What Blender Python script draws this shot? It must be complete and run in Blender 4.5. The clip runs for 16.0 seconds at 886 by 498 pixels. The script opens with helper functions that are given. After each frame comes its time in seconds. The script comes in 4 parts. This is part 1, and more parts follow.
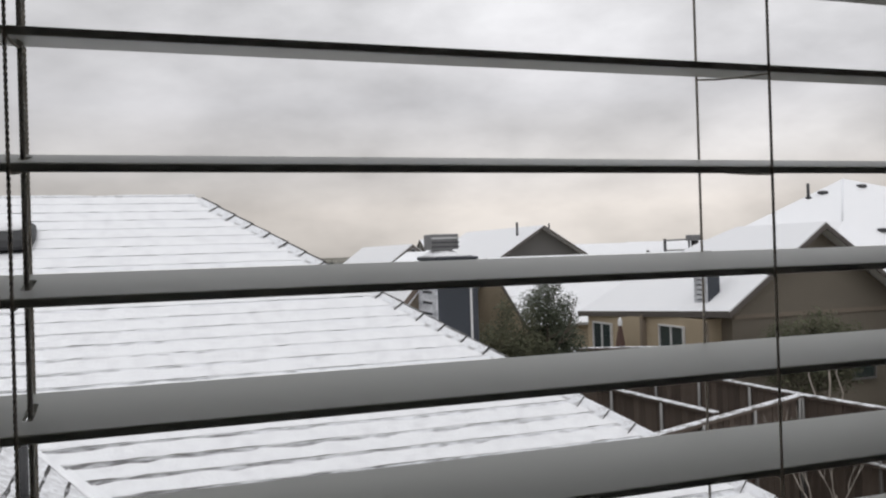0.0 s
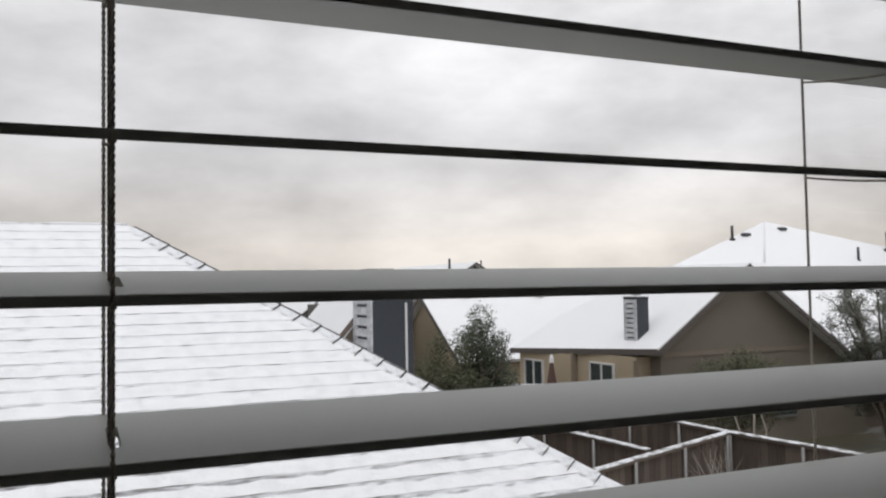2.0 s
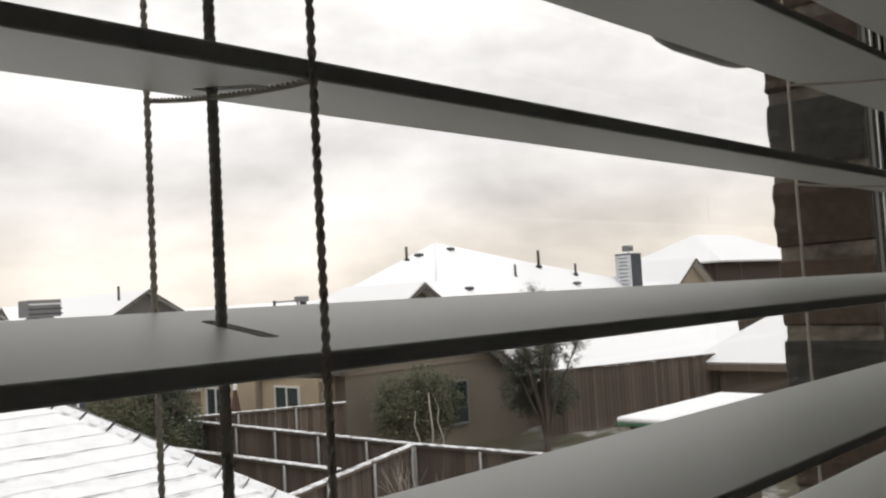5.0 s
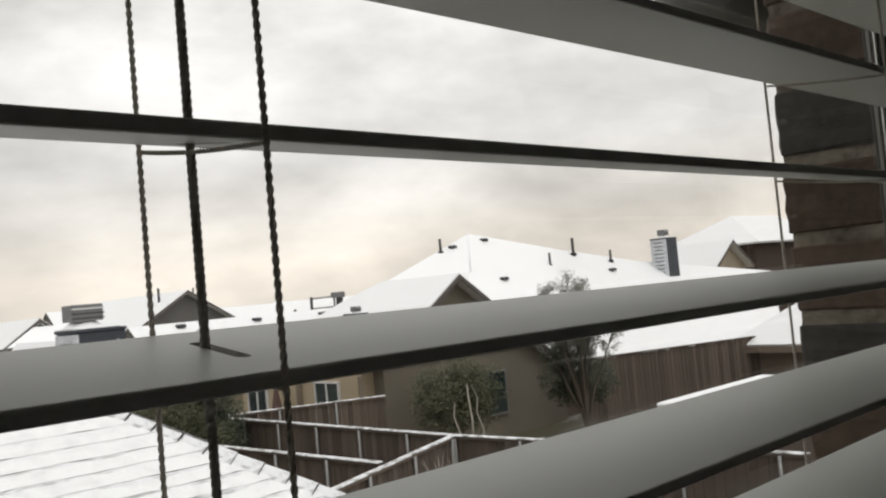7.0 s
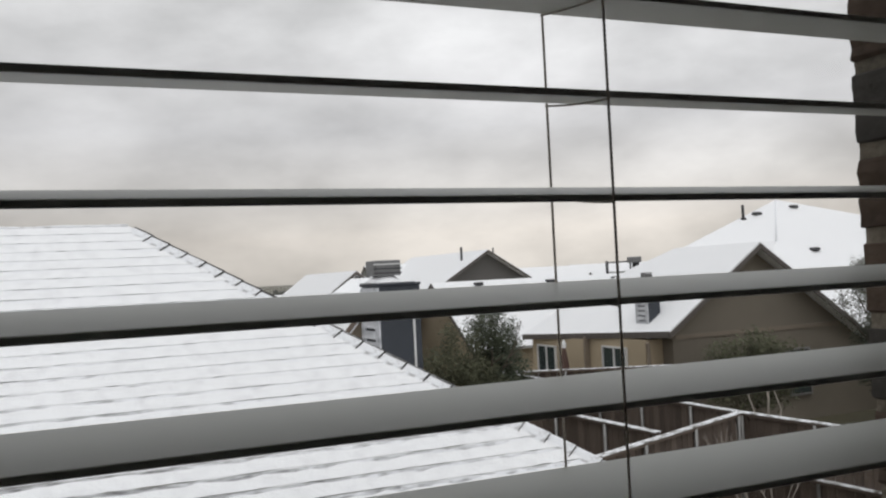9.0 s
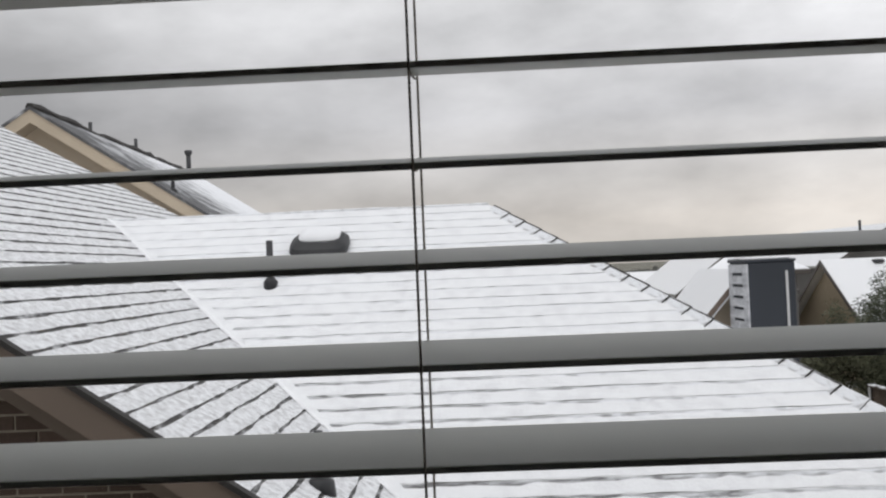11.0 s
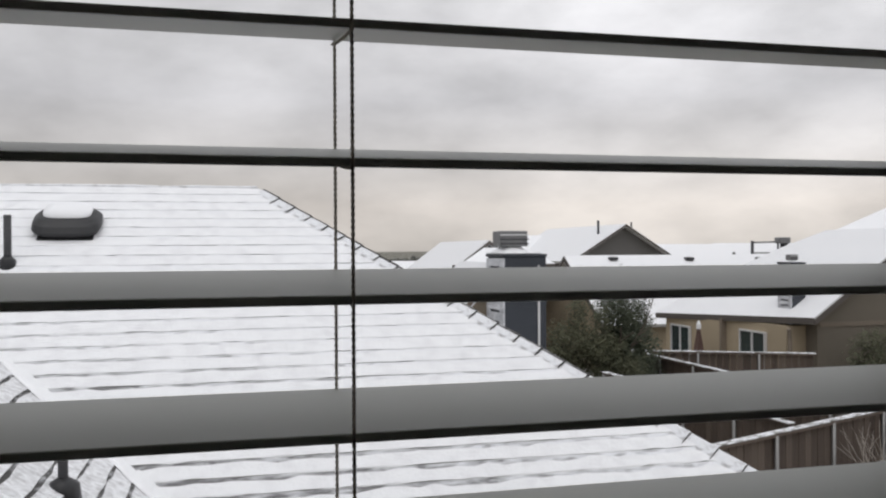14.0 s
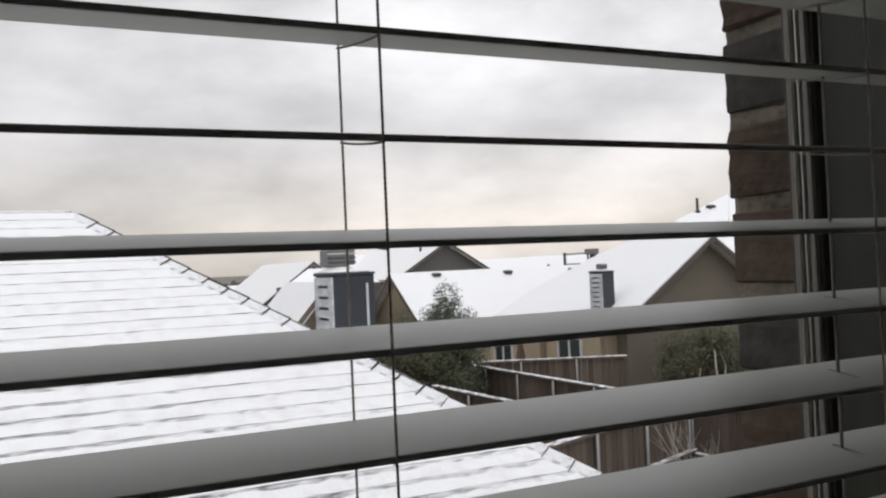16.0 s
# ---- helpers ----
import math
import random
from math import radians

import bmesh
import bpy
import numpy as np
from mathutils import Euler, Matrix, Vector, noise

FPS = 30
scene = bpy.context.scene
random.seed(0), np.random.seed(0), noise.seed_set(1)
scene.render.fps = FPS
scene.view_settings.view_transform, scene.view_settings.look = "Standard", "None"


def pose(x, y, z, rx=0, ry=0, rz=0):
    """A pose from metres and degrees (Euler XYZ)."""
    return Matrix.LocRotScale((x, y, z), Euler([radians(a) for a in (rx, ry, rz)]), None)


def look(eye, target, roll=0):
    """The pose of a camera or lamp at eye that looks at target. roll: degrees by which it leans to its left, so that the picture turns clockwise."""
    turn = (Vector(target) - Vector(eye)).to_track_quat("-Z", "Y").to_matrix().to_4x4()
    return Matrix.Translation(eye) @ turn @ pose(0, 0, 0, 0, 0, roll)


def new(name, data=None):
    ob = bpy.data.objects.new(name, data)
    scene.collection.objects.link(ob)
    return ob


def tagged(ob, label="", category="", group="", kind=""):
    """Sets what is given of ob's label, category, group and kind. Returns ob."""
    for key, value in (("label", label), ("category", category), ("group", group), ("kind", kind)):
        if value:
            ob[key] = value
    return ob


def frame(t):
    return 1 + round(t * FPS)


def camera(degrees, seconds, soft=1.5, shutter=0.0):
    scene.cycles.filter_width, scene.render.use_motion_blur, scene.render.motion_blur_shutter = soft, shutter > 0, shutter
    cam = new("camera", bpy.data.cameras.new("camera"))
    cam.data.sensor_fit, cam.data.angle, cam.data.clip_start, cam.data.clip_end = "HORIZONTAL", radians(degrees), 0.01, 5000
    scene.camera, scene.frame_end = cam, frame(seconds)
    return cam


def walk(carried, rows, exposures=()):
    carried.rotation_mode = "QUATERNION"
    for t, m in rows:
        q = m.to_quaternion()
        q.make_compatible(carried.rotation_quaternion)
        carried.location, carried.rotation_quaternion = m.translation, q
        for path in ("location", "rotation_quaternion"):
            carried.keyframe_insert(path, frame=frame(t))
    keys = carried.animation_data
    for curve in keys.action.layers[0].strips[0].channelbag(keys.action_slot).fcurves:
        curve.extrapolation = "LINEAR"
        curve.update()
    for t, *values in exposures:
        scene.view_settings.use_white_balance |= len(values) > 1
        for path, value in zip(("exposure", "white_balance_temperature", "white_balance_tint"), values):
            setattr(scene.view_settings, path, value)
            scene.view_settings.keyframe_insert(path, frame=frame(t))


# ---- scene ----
cam = camera(54.3, 16.0, soft=2.2)
PATH = [
    (0, (-0.26123, -0.30794, -0.03202), (0.40267, 1.57863, -0.02270), -1.786),
    (0.5, (-0.26197, -0.30836, -0.03177), (0.40201, 1.57659, 0.04627), -3.164),
    (1, (-0.26221, -0.30110, -0.03276), (0.41434, 1.57740, 0.08345), -3.297),
    (1.5, (-0.26686, -0.29353, -0.03381), (0.45652, 1.56726, 0.08527), -2.840),
    (2, (-0.31284, -0.24165, -0.04206), (0.49985, 1.58365, 0.04647), -0.984),
    (2.5, (-0.33787, -0.18032, -0.04879), (0.60491, 1.58219, 0.01997), 1.234),
    (3, (-0.35402, -0.13216, -0.05257), (0.74856, 1.53528, 0.01039), 2.481),
    (3.5, (-0.36772, -0.09543, -0.05234), (0.87723, 1.46758, 0.03190), 0.787),
    (4, (-0.37115, -0.09287, -0.04956), (1.02266, 1.33728, 0.05978), -1.922),
    (4.2, (-0.37282, -0.09343, -0.04215), (1.04760, 1.30966, 0.07510), -2.435),
    (6.5, (-0.38052, -0.12692, -0.03258), (1.00120, 1.31489, 0.07714), -4.984),
    (7, (-0.38168, -0.13229, -0.03159), (0.97899, 1.33008, 0.06855), -5.193),
    (7.5, (-0.36073, -0.16549, -0.04075), (0.90551, 1.38080, 0.03429), -5.060),
    (8, (-0.29558, -0.24749, -0.03952), (0.84811, 1.39236, 0.01409), -4.302),
    (8.5, (-0.24795, -0.28840, -0.01409), (0.70746, 1.46803, 0.03233), -3.618),
    (9, (-0.21072, -0.30823, -0.02997), (0.57279, 1.53083, 0.03311), -2.802),
    (9.5, (-0.16684, -0.31520, -0.02879), (0.43985, 1.58914, 0.04485), -2.879),
    (10, (-0.06823, -0.36136, -0.04260), (0.23973, 1.61388, 0.01719), -1.625),
    (10.2, (-0.03959, -0.37142, -0.05106), (0.15229, 1.61891, -0.00887), -1.214),
    (12.3, (0.04232, -0.37471, -0.03216), (-0.12951, 1.61715, 0.02235), -3.661),
    (12.5, (0.03822, -0.36011, -0.03161), (-0.06956, 1.63641, 0.01618), -3.187),
    (13, (0.01173, -0.30368, -0.02867), (0.17852, 1.68914, 0.00031), -1.366),
    (13.5, (-0.02125, -0.26276, -0.02819), (0.35242, 1.70196, -0.01246), -0.527),
    (14, (-0.03868, -0.27431, -0.02830), (0.44247, 1.66695, -0.02569), -0.344),
    (14.5, (-0.05132, -0.29487, -0.03354), (0.54323, 1.61470, -0.02790), -1.267),
    (15, (-0.08457, -0.32413, -0.04065), (0.63621, 1.54135, -0.01874), -2.256),
    (15.5, (-0.12203, -0.31441, -0.05367), (0.68395, 1.51581, -0.02707), -2.444),
    (16, (-0.13293, -0.32855, -0.05373), (0.73364, 1.47355, -0.01501), -2.538),
]
walk(cam, [(t, look(eye, target, roll)) for t, eye, target, roll in PATH],
     exposures=[(0, -0.17, 6500, 13), (1.5, -0.09, 6500, 13), (2.5, -0.03, 6550, 12), (3.2, -0.13, 6600, 12), (4.2, 0.25, 6750, 12), (6.5, 0.14, 6900, 11), (7.5, 0.06, 6800, 10), (8.5, 0.07, 6750, 10),
                (9.0, -0.17, 6550, 11), (9.5, -0.30, 6500, 12), (10.2, -0.22, 6500, 12), (12.3, -0.14, 6500, 12), (13.5, -0.16, 6500, 13), (15, -0.06, 6550, 13), (16, 0.03, 6550, 13)])

# ---------------------------------------------------------------- sky and light
world = bpy.data.worlds.new("overcast_sky")
scene.world = world
world.use_nodes = True
wt = world.node_tree
wt.nodes.clear()


def wnode(kind, **vals):
    n = wt.nodes.new(kind)
    for k, v in vals.items():
        n.inputs[k].default_value = v
    return n


w_out = wt.nodes.new("ShaderNodeOutputWorld")
w_bg = wnode("ShaderNodeBackground", Strength=1.0)
w_tc = wt.nodes.new("ShaderNodeTexCoord")
w_sep = wt.nodes.new("ShaderNodeSeparateXYZ")
w_ramp = wt.nodes.new("ShaderNodeValToRGB")
cr = w_ramp.color_ramp
cr.elements[0].position, cr.elements[0].color = 0.0, (0.74, 0.69, 0.64, 1)
cr.elements[1].position, cr.elements[1].color = 1.0, (0.98, 1.0, 1.04, 1)
for pos, col in ((0.05, (0.80, 0.745, 0.695)), (0.10, (0.76, 0.735, 0.72)), (0.17, (0.74, 0.735, 0.755)), (0.32, (0.92, 0.92, 0.94)), (0.55, (1.08, 1.09, 1.12))):
    e = cr.elements.new(pos)
    e.color = (*col, 1)
w_map = wnode("ShaderNodeMapping")
w_map.inputs["Scale"].default_value = (1.0, 1.0, 2.2)
w_noise = wnode("ShaderNodeTexNoise", Scale=3.6, Detail=6.0, Roughness=0.52, Distortion=0.0)
w_cl = wt.nodes.new("ShaderNodeMapRange")
w_cl.inputs["From Min"].default_value, w_cl.inputs["From Max"].default_value = 0.34, 0.68
w_cl.inputs["To Min"].default_value, w_cl.inputs["To Max"].default_value = 0.70, 1.20
w_mul = wt.nodes.new("ShaderNodeVectorMath")
w_mul.operation = "MULTIPLY"
wt.links.new(w_tc.outputs["Generated"], w_sep.inputs[0])
wt.links.new(w_sep.outputs["Z"], w_ramp.inputs[0])
wt.links.new(w_tc.outputs["Generated"], w_map.inputs[0])
wt.links.new(w_map.outputs[0], w_noise.inputs["Vector"])
wt.links.new(w_noise.outputs["Fac"], w_cl.inputs["Value"])
wt.links.new(w_ramp.outputs[0], w_mul.inputs[0])
wt.links.new(w_cl.outputs[0], w_mul.inputs[1])
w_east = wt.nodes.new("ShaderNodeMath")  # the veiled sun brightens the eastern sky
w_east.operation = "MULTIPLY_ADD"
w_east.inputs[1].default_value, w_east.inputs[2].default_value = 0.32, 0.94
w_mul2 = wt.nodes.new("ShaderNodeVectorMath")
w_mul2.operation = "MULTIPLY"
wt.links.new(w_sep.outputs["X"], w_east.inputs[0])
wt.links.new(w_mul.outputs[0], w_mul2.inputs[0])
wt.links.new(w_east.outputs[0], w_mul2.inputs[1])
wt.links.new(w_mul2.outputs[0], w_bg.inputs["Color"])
wt.links.new(w_bg.outputs[0], w_out.inputs[0])

sun = new("sun", bpy.data.lights.new("sun", "SUN"))
sun.data.energy, sun.data.angle, sun.data.color = 0.65, radians(30), (1.0, 0.98, 0.95)
sun.matrix_world = look((0, 0, 20), (4, 7, 0))

# ---------------------------------------------------------------- materials


def mat(name, base, rough=0.7, var=0.25, scale=8.0, fine=120.0, bump=0.15, metal=0.0, tint=None, stretch=(1, 1, 1), dist=0.004, per_object=0.0):
    """A procedural surface: base colour varied at two scales, with fine relief."""
    m = bpy.data.materials.new(name)
    m.use_nodes = True
    nt = m.node_tree
    b = nt.nodes["Principled BSDF"]
    b.inputs["Roughness"].default_value, b.inputs["Metallic"].default_value = rough, metal
    tc, mp = nt.nodes.new("ShaderNodeTexCoord"), nt.nodes.new("ShaderNodeMapping")
    mp.inputs["Scale"].default_value = stretch
    nt.links.new(tc.outputs["Object"], mp.inputs[0])
    n1, n2 = nt.nodes.new("ShaderNodeTexNoise"), nt.nodes.new("ShaderNodeTexNoise")
    n1.inputs["Scale"].default_value, n1.inputs["Detail"].default_value = scale, 4
    n2.inputs["Scale"].default_value, n2.inputs["Detail"].default_value = fine, 3
    for n in (n1, n2):
        nt.links.new(mp.outputs[0], n.inputs["Vector"])
    add = nt.nodes.new("ShaderNodeMath")
    add.operation = "MULTIPLY_ADD"
    add.inputs[1].default_value = 0.45
    nt.links.new(n2.outputs["Fac"], add.inputs[0])
    nt.links.new(n1.outputs["Fac"], add.inputs[2])
    last = add.outputs[0]
    if per_object:
        oi, ad2 = nt.nodes.new("ShaderNodeObjectInfo"), nt.nodes.new("ShaderNodeMath")
        ad2.operation = "MULTIPLY_ADD"
        ad2.inputs[1].default_value = per_object
        nt.links.new(oi.outputs["Random"], ad2.inputs[0])
        nt.links.new(last, ad2.inputs[2])
        last = ad2.outputs[0]
    rng = nt.nodes.new("ShaderNodeMapRange")
    rng.inputs["From Min"].default_value, rng.inputs["From Max"].default_value = 0.4, 1.05 + per_object
    nt.links.new(last, rng.inputs["Value"])
    mix = nt.nodes.new("ShaderNodeMix")
    mix.data_type = "RGBA"
    lo = [c * (1 - var) for c in base]
    hi = tint or [min(1, c * (1 + var)) for c in base]
    mix.inputs["A"].default_value, mix.inputs["B"].default_value = (*lo, 1), (*hi, 1)
    nt.links.new(rng.outputs[0], mix.inputs["Factor"])
    nt.links.new(mix.outputs["Result"], b.inputs["Base Color"])
    if bump:
        bp = nt.nodes.new("ShaderNodeBump")
        bp.inputs["Strength"].default_value, bp.inputs["Distance"].default_value = bump, dist
        nt.links.new(add.outputs[0], bp.inputs["Height"])
        nt.links.new(bp.outputs[0], b.inputs["Normal"])
    return m


def snowy(name, under, low, high, scale=(1, 1, 1), size=6.0, detail=5.0, snow=(0.88, 0.89, 0.92), rough=0.75, drift=None):
    """Snow lying unevenly over a darker surface: noise decides where the surface shows."""
    m = bpy.data.materials.new(name)
    m.use_nodes = True
    nt = m.node_tree
    b = nt.nodes["Principled BSDF"]
    b.inputs["Roughness"].default_value = rough
    tc, mp = nt.nodes.new("ShaderNodeTexCoord"), nt.nodes.new("ShaderNodeMapping")
    mp.inputs["Scale"].default_value = scale
    nt.links.new(tc.outputs["Object"], mp.inputs[0])
    n1, n2 = nt.nodes.new("ShaderNodeTexNoise"), nt.nodes.new("ShaderNodeTexNoise")
    n1.inputs["Scale"].default_value, n1.inputs["Detail"].default_value, n1.inputs["Roughness"].default_value = size, detail, 0.62
    n2.inputs["Scale"].default_value, n2.inputs["Detail"].default_value = 40, 3
    nt.links.new(mp.outputs[0], n1.inputs["Vector"])
    nt.links.new(tc.outputs["Object"], n2.inputs["Vector"])
    rng = nt.nodes.new("ShaderNodeMapRange")
    rng.inputs["From Min"].default_value, rng.inputs["From Max"].default_value = low, high
    depth = n1.outputs["Fac"]
    if drift:  # snow lies deeper along this direction
        dot, add = nt.nodes.new("ShaderNodeVectorMath"), nt.nodes.new("ShaderNodeMath")
        dot.operation = "DOT_PRODUCT"
        dot.inputs[1].default_value = drift[:3]
        nt.links.new(tc.outputs["Object"], dot.inputs[0])
        nt.links.new(dot.outputs["Value"], add.inputs[0])
        add.inputs[1].default_value = drift[3]
        shift = nt.nodes.new("ShaderNodeMath")
        nt.links.new(add.outputs[0], shift.inputs[0])
        nt.links.new(depth, shift.inputs[1])
        depth = shift.outputs[0]
    nt.links.new(depth, rng.inputs["Value"])
    mix = nt.nodes.new("ShaderNodeMix")
    mix.data_type = "RGBA"
    mix.inputs["A"].default_value, mix.inputs["B"].default_value = (*under, 1), (*snow, 1)
    nt.links.new(rng.outputs[0], mix.inputs["Factor"])
    nt.links.new(mix.outputs["Result"], b.inputs["Base Color"])
    bp = nt.nodes.new("ShaderNodeBump")
    bp.inputs["Strength"].default_value, bp.inputs["Distance"].default_value = 0.35, 0.01
    nt.links.new(n2.outputs["Fac"], bp.inputs["Height"])
    nt.links.new(bp.outputs[0], b.inputs["Normal"])
    return m


SHINGLE = (0.05, 0.047, 0.045)
M_SNOW = mat("snow", (0.92, 0.925, 0.945), 0.75, 0.05, 3.0, 45.0, 0.4, dist=0.012, tint=(0.95, 0.95, 0.965))
M_ROOF = snowy("snow_on_shingles", (0.82, 0.82, 0.84), 0.28, 0.54, (1, 1, 1), 9.0, snow=(0.93, 0.935, 0.95))
M_ROOF_L = snowy("thin_snow_on_shingles", (0.46, 0.455, 0.46), 0.27, 0.60, (1, 1, 1), 24.0, 6.0, snow=(0.86, 0.865, 0.885))
# Bare shingle and the shade under each butt, painted together as one patchy line.
M_LINE = snowy("butt_line_bare_and_shade", (0.17, 0.167, 0.17), 0.40, 0.72, (1.6, 5, 5), 5.0, 9.0, drift=(0.085, 0.22, 0, -1.06))
M_LINE_L = snowy("left_butt_line_bare_and_shade", SHINGLE, 0.50, 0.80, (4, 1.6, 4), 5.0)
M_CAP = snowy("snow_on_cap_shingles", (0.35, 0.34, 0.34), 0.28, 0.46, (1, 1, 1), 12.0)
M_RAILSNOW = snowy("patchy_snow_on_rail", (0.16, 0.145, 0.13), 0.34, 0.56, (1, 1, 1), 7.0)
M_CAPEDGE = mat("cap_shingle_edge", (0.045, 0.042, 0.04), 0.9)
M_ROOF_D = snowy("snow_dusted_dark_shingles", (0.10, 0.10, 0.105), 0.36, 0.80, (1, 0.5, 1), 3.0, drift=(0, 0.075, 0, -1.12))
M_RIDGE = snowy("bare_ridge_shingles", (0.09, 0.086, 0.084), 0.44, 0.74, (1, 1, 1), 5.0)
M_SLAT = mat("white_painted_slat", (0.655, 0.66, 0.625), 0.45, 0.03, 5.0, 300.0, 0.05, dist=0.0005, stretch=(1, 6, 6))
M_CORD = mat("off_white_braided_cord", (0.78, 0.74, 0.69), 0.9, 0.25, 60.0, 900.0, 0.4, dist=0.0003)
M_LIFT = mat("grey_woven_cord", (0.46, 0.44, 0.42), 0.9, 0.3, 90.0, 1200.0, 0.5, dist=0.0003)
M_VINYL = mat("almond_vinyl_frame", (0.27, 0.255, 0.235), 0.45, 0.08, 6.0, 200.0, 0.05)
M_BEAD = mat("bright_aluminium_bead", (0.88, 0.87, 0.84), 0.28, 0.04, 6.0, 200.0, 0.03, metal=0.7)
M_JAMB = mat("dark_jamb", (0.05, 0.05, 0.042), 0.6, 0.25, 7.0, 90.0, 0.1, stretch=(8, 8, 0.6))
M_PLASTER = mat("painted_plaster", (0.85, 0.84, 0.81), 0.9, 0.06, 2.0, 60.0, 0.1)
M_FLOORING = mat("carpet", (0.62, 0.58, 0.52), 0.95, 0.2, 5.0, 200.0, 0.5)
M_BRICK = mat("brown_brick", (0.080, 0.052, 0.040), 0.9, 0.6, 9.0, 70.0, 0.7, per_object=0.9, tint=(0.145, 0.100, 0.078))
M_BRICK_R = mat("reddish_brown_brick", (0.105, 0.066, 0.048), 0.9, 0.55, 16.0, 110.0, 0.9, per_object=0.25, tint=(0.20, 0.145, 0.11))
M_BRICK_D = mat("charcoal_brick", (0.055, 0.050, 0.046), 0.9, 0.5, 16.0, 110.0, 0.9, per_object=0.25, tint=(0.125, 0.115, 0.105))
M_MORTAR = mat("sandy_mortar", (0.32, 0.28, 0.225), 0.95, 0.2, 12.0, 90.0, 0.6)
M_MORTAR_D = mat("weathered_mortar", (0.27, 0.235, 0.19), 0.95, 0.65, 26.0, 120.0, 1.0, dist=0.006)
M_RAKE = mat("taupe_rake_board", (0.115, 0.10, 0.09), 0.7, 0.1, 2.0, 40.0, 0.1)
M_FASCIA = mat("taupe_painted_board", (0.20, 0.155, 0.125), 0.6, 0.12, 4.0, 80.0, 0.1)
M_BEIGE = mat("beige_siding", (0.43, 0.36, 0.275), 0.75, 0.1, 2.0, 30.0, 0.15)
M_BEIGE2 = mat("cream_trim_board", (0.55, 0.46, 0.35), 0.65, 0.08, 2.0, 40.0, 0.1)
M_TAUPE = mat("taupe_stucco", (0.215, 0.187, 0.150), 0.9, 0.1, 1.2, 30.0, 0.3)
M_STUCCO = mat("tan_stucco", (0.46, 0.375, 0.265), 0.9, 0.1, 1.2, 30.0, 0.3)
M_STUCCO_D = mat("brownish_stucco", (0.26, 0.215, 0.17), 0.9, 0.1, 1.2, 30.0, 0.3)
M_GREYGABLE = mat("grey_gable_siding", (0.165, 0.158, 0.152), 0.85, 0.1, 1.0, 20.0, 0.2)
M_NAVY = mat("dark_slate_siding", (0.042, 0.048, 0.060), 0.6, 0.2, 2.0, 40.0, 0.15)
M_NAVYSNOW = snowy("snow_blown_siding", (0.42, 0.43, 0.46), 0.30, 0.60, (1, 1, 3), 4.0, snow=(0.72, 0.73, 0.76))
M_WHITE = mat("white_trim", (0.7, 0.7, 0.7), 0.5, 0.06, 3.0, 60.0, 0.05)
M_METAL = mat("grey_painted_metal", (0.22, 0.22, 0.225), 0.5, 0.2, 9.0, 90.0, 0.1, metal=0.3)
M_PIPE = mat("dark_grey_vent_pipe", (0.06, 0.06, 0.064), 0.75, 0.2, 12.0, 120.0, 0.1)
M_BLACK = mat("black_plastic", (0.02, 0.02, 0.022), 0.5, 0.3, 20.0, 200.0, 0.1)
M_GALV = mat("galvanised_post", (0.27, 0.265, 0.26), 0.45, 0.15, 6.0, 80.0, 0.05, metal=0.5)
M_FENCE = mat("weathered_cedar", (0.105, 0.076, 0.062), 0.9, 0.45, 3.0, 60.0, 0.4, per_object=0.8, stretch=(6, 6, 0.7), tint=(0.185, 0.145, 0.118))
M_GLASSD = mat("window_glass_dark", (0.03, 0.045, 0.045), 0.08, 0.3, 0.8, 4.0, 0.0)
M_GROUND = snowy("winter_grass_with_snow", (0.10, 0.09, 0.055), 0.54, 0.74, (1, 1, 1), 0.8, 8.0)
M_BARK = mat("grey_bark", (0.13, 0.105, 0.085), 0.95, 0.35, 6.0, 60.0, 0.6)
M_TWIG = mat("pale_bare_twig", (0.50, 0.45, 0.40), 0.9, 0.25, 12.0, 90.0, 0.3)
M_LEAF = mat("dark_evergreen_leaf", (0.045, 0.062, 0.032), 0.7, 0.5, 2.5, 30.0, 0.0, tint=(0.10, 0.115, 0.07))
M_LEAF2 = mat("grey_green_leaf", (0.10, 0.11, 0.075), 0.75, 0.4, 2.5, 30.0, 0.0, tint=(0.19, 0.19, 0.15))
M_LEAF3 = mat("olive_leaf", (0.060, 0.074, 0.034), 0.75, 0.4, 2.5, 30.0, 0.0, tint=(0.13, 0.13, 0.075))
M_FARTREE = mat("far_tree_line", (0.135, 0.135, 0.122), 0.95, 0.4, 0.06, 0.6, 0.0)
M_UMB = mat("faded_red_canvas", (0.13, 0.08, 0.068), 0.9, 0.15, 4.0, 40.0, 0.2)
M_GREEN = mat("green_metal_edge", (0.06, 0.16, 0.09), 0.5, 0.15, 4.0, 50.0, 0.05)
M_LAMP = mat("grey_green_lamp_housing", (0.14, 0.145, 0.135), 0.55, 0.1, 8.0, 90.0, 0.05)

M_SLAT.node_tree.nodes["Principled BSDF"].inputs["Specular IOR Level"].default_value = 0.27

for m, share in ((M_CORD, 0.40), (M_LIFT, 0.28)):  # thin cotton lets some daylight through
    nt = m.node_tree
    c_tr, c_mix = nt.nodes.new("ShaderNodeBsdfTranslucent"), nt.nodes.new("ShaderNodeMixShader")
    c_tr.inputs["Color"].default_value = (0.8, 0.76, 0.70, 1)
    c_mix.inputs[0].default_value = share
    nt.links.new(nt.nodes["Principled BSDF"].outputs[0], c_mix.inputs[1])
    nt.links.new(c_tr.outputs[0], c_mix.inputs[2])
    nt.links.new(c_mix.outputs[0], nt.nodes["Material Output"].inputs["Surface"])

